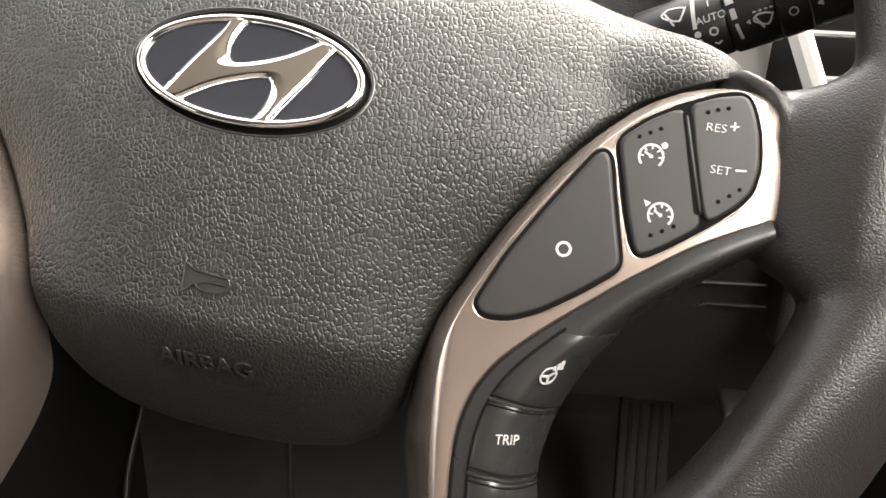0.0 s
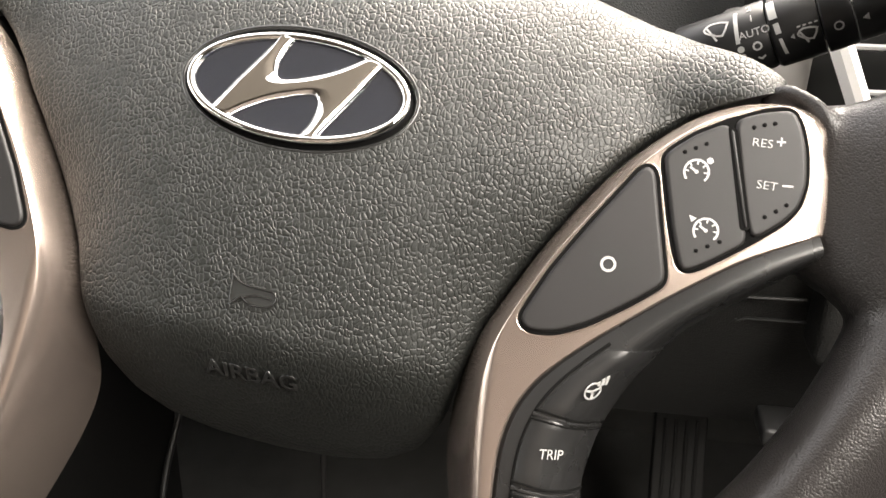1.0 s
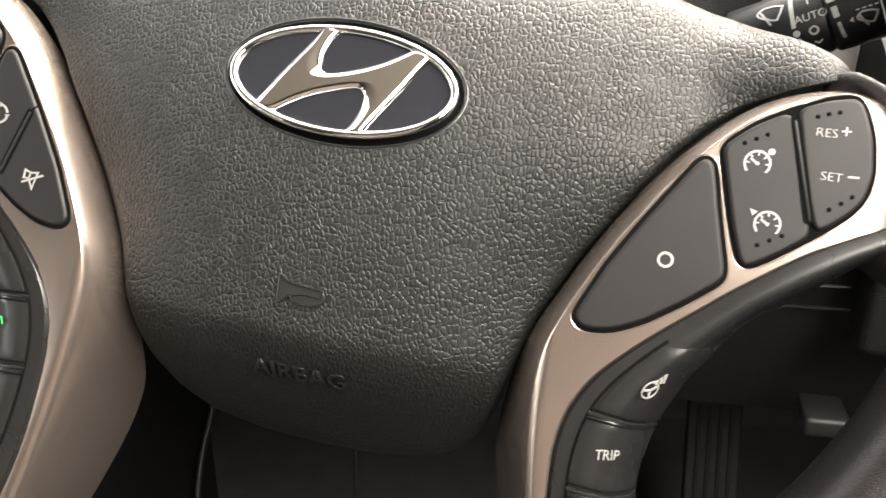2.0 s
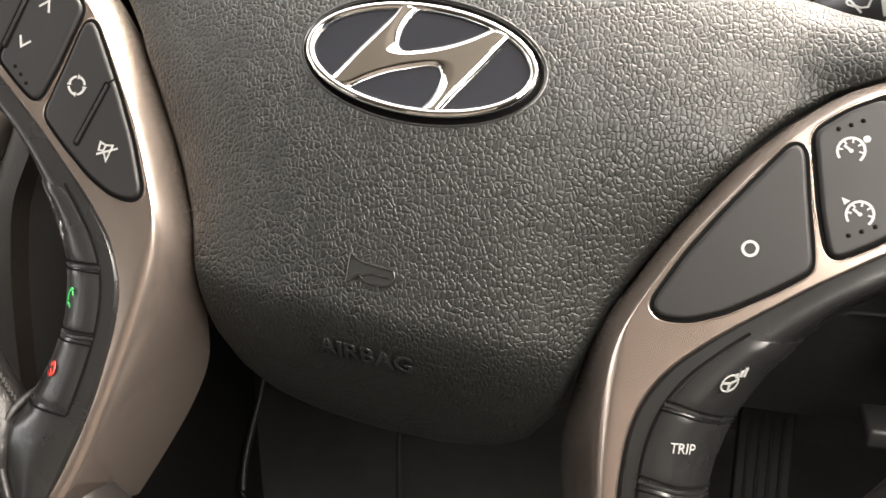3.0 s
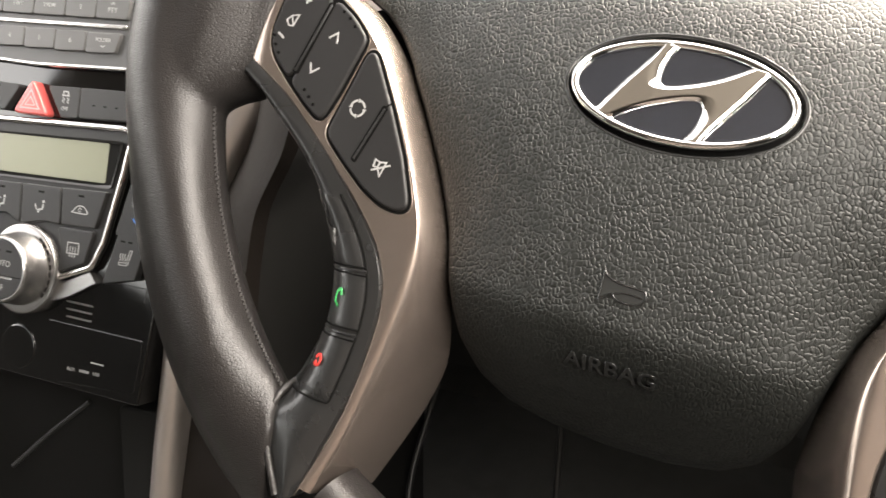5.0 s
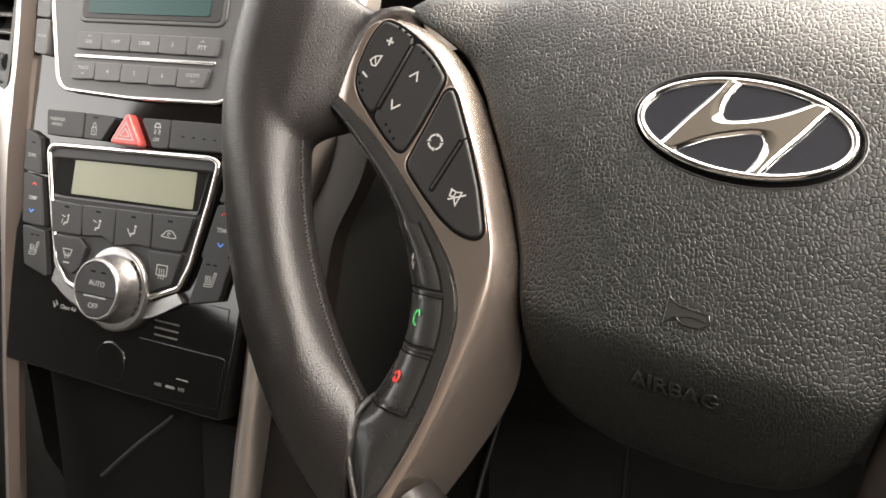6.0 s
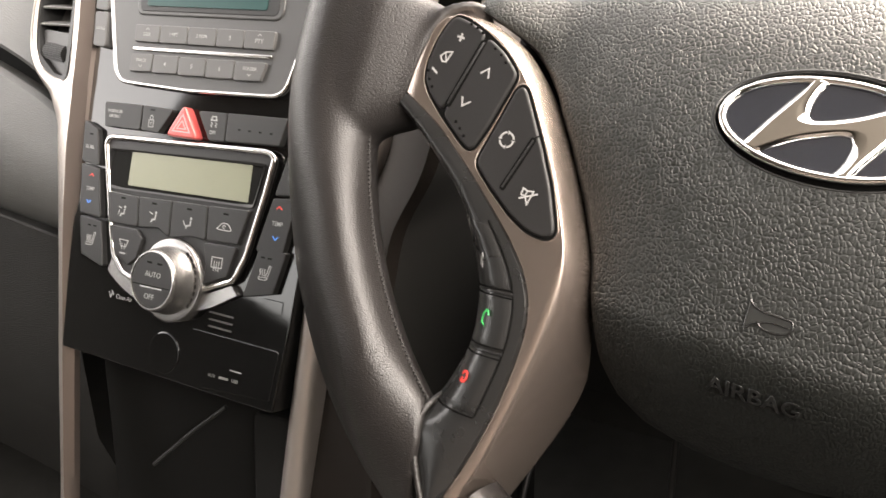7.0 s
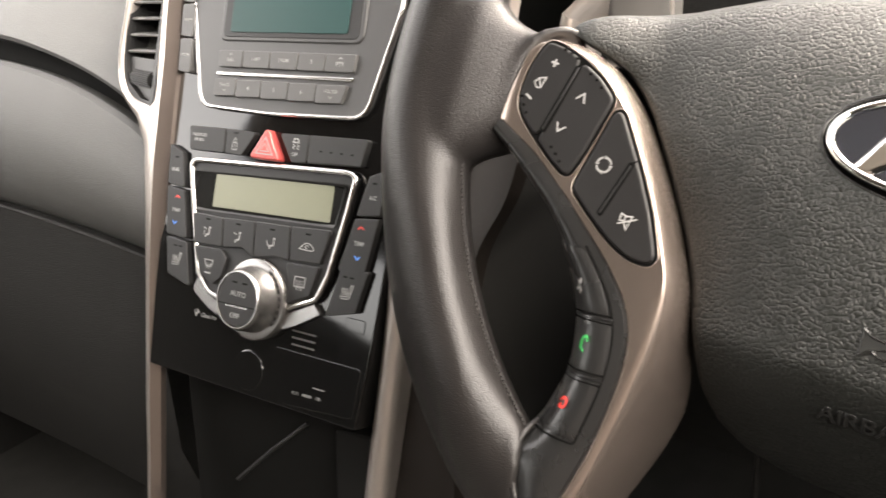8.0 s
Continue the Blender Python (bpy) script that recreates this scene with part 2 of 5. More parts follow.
def strokes(lines, w=0.0, high=0.15):
    """Flat printed lines: each is (points, width) or (points, 0) for a filled outline."""
    bm = bmesh.new()
    for pts, width in lines:
        p = [Vector(q) for q in pts]
        if width == 0:
            vs = [bm.verts.new(Vector((q.x, q.y, w + high)) * MM) for q in p]
            bm.faces.new(vs)
            continue
        left, right = [], []
        loop = (p[0] - p[-1]).length < 1e-6
        k = len(p)
        for i in range(k):
            a = p[i] - p[i - 1] if i else (p[0] - p[-2] if loop else p[1] - p[0])
            b = p[i + 1] - p[i] if i < k - 1 else (p[1] - p[0] if loop else p[-1] - p[-2])
            t = (a.normalized() + b.normalized())
            t = t.normalized() if t.length > 1e-6 else a.normalized()
            nrm = Vector((-t.y, t.x)) * width / 2 / max(0.5, math.cos(a.angle(b, 0) / 2))
            left.append(bm.verts.new(Vector((*(p[i] + nrm), w + high)) * MM))
            right.append(bm.verts.new(Vector((*(p[i] - nrm), w + high)) * MM))
        for i in range(k - 1):
            bm.faces.new((right[i], right[i + 1], left[i + 1], left[i]))
    ext = bmesh.ops.extrude_face_region(bm, geom=bm.faces[:])
    for v in ext["geom"]:
        if isinstance(v, bmesh.types.BMVert):
            v.co.z -= high * MM
    bmesh.ops.recalc_face_normals(bm, faces=bm.faces[:])
    return bm


def arc(cx, cy, r, a0, a1, n=20):
    return [(cx + r * math.cos(radians(a0 + (a1 - a0) * i / n)), cy + r * math.sin(radians(a0 + (a1 - a0) * i / n))) for i in range(n + 1)]


def lettering(text, size, mat, parent, m, high=0.12, name="lettering", squeeze=1.0, bold=0.0, round_to=0.0):
    """Raised print in the built-in font; size is the capitals' height in millimetres."""
    cu = bpy.data.curves.new(name, "FONT")
    cu.body, cu.size, cu.extrude = text, size * MM / 0.69, high * MM / 2
    cu.align_x, cu.align_y, cu.resolution_u = "CENTER", "CENTER", 3
    cu.offset = bold * MM
    cu.bevel_depth, cu.bevel_resolution = round_to * MM, 2
    tmp = new("tmp_text", cu)
    me = bpy.data.meshes.new_from_object(tmp.evaluated_get(bpy.context.evaluated_depsgraph_get()))
    bpy.data.objects.remove(tmp)
    bpy.data.curves.remove(cu)
    me.name = name
    me.transform(Matrix.Diagonal((squeeze, 1, 1, 1)))
    me.materials.clear()
    me.materials.append(mat)
    ob = new(name, me)
    ob.parent, ob.matrix_basis = parent, m
    return ob


def at(x, y, z=0.0, rz=0.0):
    return pose(x * MM, y * MM, z * MM, 0, 0, rz)


# ---- steering wheel: u to the right, v up in its plane, w towards the driver ----
WHEEL = Matrix(((0.9945, 0.1045, 0.0, 0.0), (-0.0442, 0.4203, -0.9063, 0.0), (-0.0947, 0.9013, 0.4226, 0.65), (0, 0, 0, 1)))
wheel = thing("steering_wheel", "black leather steering wheel with satin silver spokes, turned slightly", "steering wheel", WHEEL)
RIM_V, RIM_W, RIM_R, RIM_U, RIM_D = 3.0, -4.0, 161.0, 17.4, 14.5


def smooth(x):
    x = max(0.0, min(1.0, x))
    return x * x * (3 - 2 * x)


def ring_point(a, b, grow=0.0):
    """A point of the rim at the angle a round the wheel and b round its section."""
    n, c = math.sin(b), math.cos(b)
    deg = math.degrees(a)
    thumb = smooth((-6 - min(deg, 180 - deg)) / 20) if n > 0 else 0.0
    r = RIM_R + (RIM_U + grow) * c - 7.0 * thumb * max(0, n) ** 2
    high = n ** (1 + thumb * (0.75 if c > 0 else 0.2)) * (1 + 0.06 * thumb) if n > 0 else n
    return Vector((r * math.cos(a), RIM_V + r * math.sin(a), RIM_W + (RIM_D + grow) * high))


def rim_bm():
    """The leather part of the rim with the roots of both spokes, still rough where they meet."""
    bm = bmesh.new()
    loops = []
    for i in range(181):
        loop = []
        for j in range(36):
            b = 2 * math.pi * j / 36
            end = -55.5 - 5.5 * math.cos(b)
            a = radians(end + (180 - 2 * end) * i / 180)
            q = ring_point(a, b)
            if math.sin(b) > 0:
                near = min(math.degrees(a) - end, 180 - end - math.degrees(a))
                q.z -= RIM_D * math.sin(b) * 0.5 * (1 - smooth(near / 15))
            loop.append(q)
        loops.append(loop)
    rings(bm, loops, True, True, True)
    for s in (1, -1):
        st = spline([(112.5, 17.0, 4, -13, -22), (116, 17.6, -4, -10, -22), (120, 17.6, -16, -6, -23), (127, 17.8, -23, -1.2, -22), (133, 19.0, -26.5, 2.2, -20), (139, 22.5, -31, 5.5, -18), (146, 29, -38, 8.5, -17), (158, 36, -46, 9.5, -17)], 5)
        loops = []
        for u, vt, vb, wt, wb in st:
            loop = []
            for j in range(40):
                a = 2 * math.pi * j / 40
                c, n = math.cos(a), math.sin(a)
                loop.append((s * u, (vt + vb) / 2 + (vt - vb) / 2 * math.copysign(abs(c) ** 0.7, c), (wt + wb) / 2 + (wt - wb) / 2 * math.copysign(abs(n) ** 0.7, n)))
            loops.append(loop)
        rings(bm, loops, True, True, True)
        # rolled edge beside the silver
        edge_run = spline([(113, 19.0, -14), (116.5, 19.6, -8.4), (119.4, 18.6, -5.0), (122.6, 16.7, -3.0), (125.2, 13.9, -1.6), (127.3, 9.6, -1.0), (128.6, 3.6, -0.5), (129.2, -4, -0.3), (129.7, -11, -0.3), (131.4, -17, -0.6), (132.6, -21.5, -4), (132, -25, -11)], 6)
        tube([(s * p.x, p.y, p.z - 1.2) for p in edge_run], 1.9, seg=12, bm=bm)
    bmesh.ops.recalc_face_normals(bm, faces=bm.faces[:])
    return bm


rim = part("rim", rim_bm(), LEATHER, wheel, "grained black leather rim")
mod = rim.modifiers.new("blend", "REMESH")
mod.mode, mod.voxel_size, mod.use_smooth_shade = "VOXEL", 0.0013, True
mod = rim.modifiers.new("soften", "SMOOTH")
mod.factor, mod.iterations = 0.5, 14
low_rim = bmesh.new()
rings(low_rim, [[ring_point(radians(-117 + 54 * i / 40), 2 * math.pi * j / 24, -1.5) - Vector((0, 0, 7)) for j in range(24)] for i in range(41)], True, True, True)
bmesh.ops.recalc_face_normals(low_rim, faces=low_rim.faces[:])
part("lower_rim", low_rim, LEATHER, wheel, "lower arc of the leather rim")


def side(pts, s):
    return [(s * p[0], *p[1:]) for p in pts]


# seam along the inside of the rim
stitch = bmesh.new()
tube([(-0.75, 0, 0.55), (0, 0, 0.15), (0.75, 0, -0.55)], 0.55, seg=6, bm=stitch)
first = None
for i in range(72):
    a = radians(-9 - i * 0.58)
    p = ring_point(a, radians(170), 0.0)
    p.x *= -1
    m = Matrix.Translation(p * MM) @ pose(0, 0, 0, 0, 0, math.degrees(math.atan2(math.cos(a), math.sin(a))))
    if first is None:
        first = part("stitch", stitch, THREAD, wheel, "dark sewing thread", m)
    else:
        o = new("stitch", first.data)
        o.parent, o.matrix_basis = wheel, m


# airbag cover
def dome(u, v):
    w = 3.2 - 0.0015 * u * u
    d = v + 28
    w -= (0.0040 if d > 0 else 0.0012) * d * d
    if v < -61:
        e = -61 - v
        w -= 0.8 * (e - 8 * (1 - math.exp(-e / 8))) + 0.007 * e * e
    w -= 0.0048 * max(0, abs(u) - 20) ** 2 * smooth((-6 - v) / 45)
    if v > 18:
        w -= 0.006 * (v - 18) ** 2
    return w + 16 * smooth((abs(u) - 84) / 32) * smooth((v - 6) / 12)


half = [(0, 53), (30, 50.5), (60, 45.2), (83.4, 38.2), (92.5, 35.7), (99, 32.4), (108, 28.6), (115.5, 25.2), (119.4, 22.4), (118.4, 19.8), (112, 17.6), (105, 14.6), (98, 11), (89.3, 4), (82.2, -3.5), (73.2, -17), (64.2, -34), (56.2, -50.5), (51.2, -67), (47.9, -81), (42, -91), (33, -97.2), (18, -100.8), (0, -101.8)]
PAD_EDGE = rounded(half[::-1] + [(-u, v) for u, v in half[1:-1]], 4, 4)


def resample(out, n):
    k = len(out)
    lens = [0.0]
    for i in range(k):
        lens.append(lens[-1] + (out[(i + 1) % k] - out[i]).length)
    res, i = [], 0
    for j in range(n):
        t = lens[-1] * j / n
        while lens[i + 1] < t:
            i += 1
        f = (t - lens[i]) / max(1e-9, lens[i + 1] - lens[i])
        res.append(out[i].lerp(out[(i + 1) % k], f))
    return res


def pad_bm():
    bm = bmesh.new()
    edge = resample(PAD_EDGE, 280)
    c = Vector((0, -22))
    loops = []
    fr = [0.02] + [i / 104 for i in range(2, 81)] + [0.79, 0.82, 0.85, 0.88, 0.905, 0.925, 0.945, 0.96, 0.972, 0.982, 0.99, 0.996, 1.0]
    for s in fr:
        loop = []
        for p in edge:
            q = c.lerp(p, s)
            top = smooth((p.y - 17) / 12)
            start, deep = 0.94 - 0.06 * top, (7 + 3 * top) * (1 - 0.65 * smooth((abs(p.x) - 92) / 18) * smooth((p.y - 8) / 8))
            x = max(0, (s - start) / (1 - start))
            drop = deep * (1 - math.sqrt(max(0, 1 - x * x)))
            under = 2.6 * smooth((1.0 - math.hypot((q.x - 0.1) / 30.3, (q.y + 0.5) / 15.75)) / 0.05)
            loop.append((q.x, q.y, dome(q.x, q.y) - drop - under))
        loops.append(loop)
    loops.append([(p.x, p.y, l[2] - 12) for p, l in zip(edge, loops[-1])])
    rings(bm, loops[::-1], True, False, True)
    bmesh.ops.recalc_face_normals(bm, faces=bm.faces[:])
    return bm


cover = part("airbag_cover", pad_bm(), PAD, wheel, "grained dark grey airbag cover")
back = inset(rounded([(0, 40), (85, 26), (112, 16), (126, 8), (126, -14), (86, -36), (56, -50), (46, -72), (30, -80), (0, -82), (-30, -80), (-46, -72), (-56, -50), (-86, -36), (-126, -14), (-126, 8), (-112, 16), (-85, 26)], 5), 6)
bmb = bmesh.new()
rings(bmb, [[(p.x, p.y, w) for p in back] for w in (-70, -24)], True, True, True)
part("hub", bmb, GAP, wheel, "dark hub behind the cover")


def drape(bm, lift):
    """Lay a flat mesh on the cover's curve."""
    for v in bm.verts:
        v.co.z += (dome(v.co.x / MM, v.co.y / MM) + lift) * MM
    return bm


# raised word and horn sign on the cover
word = lettering("AIRBAG", 4.2, PAD_SMOOTH, cover, Matrix(), 0.8, "raised_word", 1.18, bold=-0.06, round_to=0.22)
word.data.transform(Matrix.Translation((0.0002, -0.0741, 0)))
for v in word.data.vertices:
    v.co.z += (dome(v.co.x / MM, v.co.y / MM) + 0.42) * MM
crown = spline([(-6.3, -48.6), (-4.8, -50.0), (-1.9, -50.9), (5.0, -51.3)], 6)
bell = spline([(5.0, -51.3), (5.5, -53.2), (4.0, -55.0), (0.4, -55.5), (-2.0, -54.9), (-3.3, -53.9), (-4.6, -54.7), (-6.2, -56.3)], 5)
horn = plate([Vector(p[:2]) for p in (crown + bell[1:])[::-1]], -0.2, 0.1, 0.08)
horn_sign = part("horn_sign", drape(horn, 0.0), PAD_FACE, cover, "smooth horn sign with a raised outline")
raised = bmesh.new()
for run in (crown + bell[1:] + [crown[0]], spline([(-2.9, -53.9), (0.2, -53.0), (4.6, -53.2)], 4)):
    tube([(p[0], p[1], 0.2) for p in run], 0.28, seg=8, bm=raised)
part("outline", drape(raised, 0.0), PAD_SMOOTH, horn_sign)

# emblem
EM = pose(-0.0001, -0.0005, -0.0014, -15.5, 0, 0)
ell = [Vector((28.9 * math.cos(2 * math.pi * i / 96), 14.4 * math.sin(2 * math.pi * i / 96))) for i in range(96)]
emblem = part("emblem", plate(ell, -3, 0.7, 0.3), EMBLEM, wheel, "glossy black oval emblem", EM)
grv = bmesh.new()
rings(grv, [[(p.x * 1.045, p.y * 1.085, -2.6) for p in ell], [(p.x * 1.025, p.y * 1.045, -1.2) for p in ell], [(p.x * 1.0, p.y * 1.0, -0.3) for p in ell]], True)
# the recess's shade is put into its near-black colour
part("emblem_groove", grv, SHADE_BLACK, emblem, "recess round the emblem, its shade put into the colour")
lip = [Vector((0.1 + p.x * 1.058, -0.5 + p.y * 1.105)) for p in ell]
part("emblem_lip", tube([(p.x, p.y, dome(p.x, p.y) - 0.62) for p in lip], 0.7, True, 12), PAD_SMOOTH, cover, "rounded edge round the emblem")
part("emblem_ring", tube([(p.x * 0.968, p.y * 0.945, 0.9) for p in ell], 1.05, True, 12, flatten=1.0), CHROME, emblem, "chrome oval ring")
def turned(run):
    return run + [(-u, -v) for u, v in run]


# the slanted mark: a mirror-flat top with broad bevelled flanks down to the black ground
low_run = spline([(-20.9, -9.6), (-18.7, -6.0), (-15.7, -0.4), (-10.7, 8.0), (-7.8, 13.6)], 6) + spline([(-3.0, 13.4), (-4.9, 10.4), (-6.1, 6.4), (-6.1, 3.0), (-4.6, 1.5), (-1.2, 2.0), (6.2, 4.8), (11.3, 7.7), (15.4, 10.8)], 5)
top_run = spline([(-18.6, -9.4), (-16.9, -6.0), (-14.1, -0.6), (-9.4, 7.4), (-7.2, 12.7)], 6) + spline([(-6.2, 12.8), (-8.1, 8.9), (-9.6, 4.6), (-9.5, 1.5), (-7.4, -0.2), (-3.0, 0.0), (3.7, 2.0), (10.5, 5.4), (16.4, 9.6)], 5)
low_run, top_run = turned([(p.x, p.y) for p in low_run]), turned([(p.x, p.y) for p in top_run])
mk = bmesh.new()
rings(mk, [[(u + (x - u) * f, v + (y - v) * f, h) for (u, v), (x, y) in zip(low_run, top_run)] for f, h in ((0, 0.3), (0.02, 0.95), (0.12, 1.25), (0.45, 1.62), (0.8, 1.85), (0.95, 1.9))], True)
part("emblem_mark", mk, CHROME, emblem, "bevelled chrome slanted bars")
crest = bmesh.new()
rings(crest, [[(u + (x - u) * f, v + (y - v) * f, 1.91) for (u, v), (x, y) in zip(low_run, top_run)] for f in (0.94, 1.0)], True, False, True)
bmesh.ops.recalc_face_normals(crest, faces=crest.faces[:])
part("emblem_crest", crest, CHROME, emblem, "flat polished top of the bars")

# satin silver spokes
RIDGE = [(125.4, 3.8), (124.0, 8.4), (121.4, 11.4), (117.5, 12.6), (110, 11.9), (103.5, 9.6), (97, 5.8), (89.5, -1.0), (82.5, -9.4), (76.3, -19), (70.2, -29), (64.6, -40.5), (60.6, -50.5), (59.0, -58), (58.8, -66), (59.6, -77), (61.4, -90), (64.0, -104), (67.6, -120), (72.5, -134)]
OUTER = [(127.25, 3.9, -2.0), (126.5, 9.8, -2.4), (123.9, 13.6, -4.5), (118.4, 15.6, -6.5), (110.6, 15.0, -8), (103, 12.3, -8), (96, 8.3, -8), (88.2, 1.4, -8), (80.4, -7.4, -8), (73.4, -17.4, -8), (66.6, -29, -8), (60.4, -41.5, -8.5), (56.2, -50.5, -9.5), (53.6, -58, -11.5), (52.0, -66, -14.5), (51.0, -77, -20), (51.5, -90, -27), (55.0, -104, -30), (60.5, -120, -30), (66.5, -135, -30)]
INNER = [(128.0, -14.0), (120.3, -18.2), (112, -23), (104, -29), (97, -34.5), (90.3, -40.3), (83.4, -46.3), (77, -52.4), (71.2, -59), (67.2, -66.3), (65.3, -73.8), (65, -82), (65.9, -93), (67.8, -106), (71.6, -120.4), (77, -136.4)]
END = [(127.7, -10.0), (127.2, -5.6), (126.4, -0.6)]


def bezel_bm(s):
    bm = bmesh.new()
    rg, ot, inn = spline(RIDGE, 5), spline(OUTER, 5), spline(INNER, 5)
    # flat face
    soft = []
    for a, b in zip(rg, ot):
        d = (Vector((a.x, a.y)) - Vector((b.x, b.y))).normalized()
        soft.append(Vector((a.x, a.y)) + d * (0.35 + 2.9 * smooth((-48 - a.y) / 14)))
    face = [(p.x, p.y, 1.0) for p in soft] + [(p.x, p.y, 1.0) for p in inn[::-1]] + [(u, v, 1.0) for u, v in END]
    k = len(face)
    pts = [Vector((p[0], p[1])) for p in face]
    if sum(pts[i].x * pts[(i + 1) % k].y - pts[(i + 1) % k].x * pts[i].y for i in range(k)) < 0:
        pts = pts[::-1]
    vs = [bm.verts.new((s * p.x * MM, p.y * MM, 1.0 * MM)) for p in pts]
    bm.faces.new(vs if s > 0 else vs[::-1])
    # rounded flank towards the cover
    loops = []
    for f in (0.0, 0.35, 0.7):
        loops.append([(s * (p.x + (a.x - p.x) * f), p.y + (a.y - p.y) * f, 1.0 - (0.06 + 0.5 * smooth((-48 - a.y) / 14)) * f * f) for p, a in zip(soft, rg)])
    for t in (0, 0.05, 0.12, 0.25, 0.4, 0.6, 0.8, 1.0):
        loop = []
        for a, b in zip(rg, ot):
            q = Vector((a.x, a.y)).lerp(Vector((b.x, b.y)), t)
            deep = b.z - 1.0
            bulge = 0.5 * t * t + 0.5 * t
            loop.append((s * q.x, q.y, 1.0 - (0.06 + 0.5 * smooth((-48 - a.y) / 14)) * 1.5 + deep * bulge))
        loops.append(loop)
    loops.append([(s * b.x, b.y, b.z - 6 + 5 * smooth((-48 - b.y) / 12)) for b in ot])
    rings(bm, loops, False)
    # rolled lip on the hole's side and at the outer end
    lip = [Vector((p.x, p.y)) for p in inn[::-1]] + [Vector(p) for p in END] + [soft[0]]
    l0, l1, l2 = [], [], []
    for i, p in enumerate(lip):
        d = lip[min(i + 1, len(lip) - 1)] - lip[max(i - 1, 0)]
        nrm = Vector((d.y, -d.x)).normalized()
        l0.append((s * p.x, p.y, 1.0))
        k = smooth((p.x - 123) / 3) * smooth((p.y + 17) / 8)
        l1.append((s * (p.x + nrm.x * (0.5 + 0.7 * k)), p.y + nrm.y * (0.5 + 0.7 * k), 0.6 - 0.5 * k))
        l2.append((s * (p.x + nrm.x * (0.7 + 1.5 * k)), p.y + nrm.y * (0.7 + 1.5 * k), -5.0 + 3.0 * k))
    rings(bm, [l0, l1, l2], False)
    bmesh.ops.remove_doubles(bm, verts=bm.verts[:], dist=2e-6)
    bmesh.ops.recalc_face_normals(bm, faces=bm.faces[:])
    return bm


# black inner trim that rolls back into the hole
HOLE = [(131, -21.5), (125, -25.5), (118.5, -31), (112.5, -35.5), (107, -40), (102, -45.5), (97.5, -52), (94, -58), (91.5, -63.5), (89.5, -68.5), (88, -75), (87, -84), (88.5, -93.5), (92, -106), (91.5, -120), (82, -139)]
II, HH = spline(INNER, 10), spline(HOLE, 10)
PROFILE = [(0.0, -0.8), (0.035, -0.2), (0.07, 0.8), (0.3, 1.5), (0.48, 1.6), (0.58, 1.1), (0.70, -1.2), (0.82, -5.0), (0.93, -9.8), (1.0, -14.0)]


def trim_w(f):
    for (f0, w0), (f1, w1) in zip(PROFILE, PROFILE[1:]):
        if f <= f1:
            t = (f - f0) / (f1 - f0)
            return w0 + (w1 - w0) * t
    return PROFILE[-1][1]


def trim_at(st, f, lift=0.0):
    """A point of the trim: st counts stations down the spoke, f runs from silver to hole."""
    x = max(0, min(len(II) - 1.001, st * 10))
    i = int(x)
    a = II[i].lerp(II[i + 1], x - i)
    b = HH[i].lerp(HH[i + 1], x - i)
    q = a.lerp(b, f)
    d = (b - a).normalized()
    t = smooth((f - 0.5) / 0.3)
    low = smooth((st - 12.6) / 1.2)
    w = trim_w(f) * (1 - low) + (trim_w(min(f, 0.45)) + 1.4 * math.sin(math.pi * f) - 0.4 * f) * low
    return Vector((q.x + d.x * lift * t * 0.9, q.y + d.y * lift * t * 0.9, w + lift * (1 - 0.5 * t)))


def trim_bm(s):
    bm = bmesh.new()
    loops = []
    for f, _ in [(-0.06, 0)] + PROFILE:
        loop = []
        for i in range(0, 151, 2):
            q = trim_at(i / 10, max(0, f))
            loop.append((s * q.x, q.y, q.z if f >= 0 else -5))
        loops.append(loop)
    loops.append([(p[0] * 0.985, p[1], p[2] - 16) for p in loops[-1]])
    rings(bm, loops, False)
    bmesh.ops.recalc_face_normals(bm, faces=bm.faces[:])
    return bm


def trim_button(s, s0, s1, f0, f1, slant=0.0, cut=0.0):
    bm = bmesh.new()
    n, k = 10, 12
    grid = []
    for j in range(-1, k + 2):
        row = []
        for i in range(-1, n + 2):
            fi, fj = max(0, min(n, i)) / n, max(0, min(k, j)) / k
            f = f0 + (f1 - f0) * fi
            st = (s0 + slant * fi) * (1 - fj) + s1 * fj
            rim = i in (-1, n + 1) or j in (-1, k + 1)
            soft = 0.35 if (i in (0, n) or j in (0, k)) else 0.75
            q = trim_at(st, f, -1.0 if rim else soft)
            row.append((s * q.x, q.y, q.z))
        grid.append(row)
    rings(bm, grid, False)
    bmesh.ops.recalc_face_normals(bm, faces=bm.faces[:])
    return bm


def trim_frame(s, st, f, lift):
    """A pose on the trim, its x along the wheel's u as far as the slope lets it."""
    p = trim_at(st, f, lift)
    p.x *= s
    q = trim_at(st, f + 0.03, lift)
    q.x *= s
    r = trim_at(st + 0.15, f, lift)
    r.x *= s
    n = (q - p).cross(r - p).normalized()
    if n.z < 0:
        n = -n
    x = (Vector((1, 0, 0)) - n * n.x).normalized()
    y = n.cross(x)
    m = Matrix((x, y, n)).transposed().to_4x4()
    m.translation = p * MM
    return m


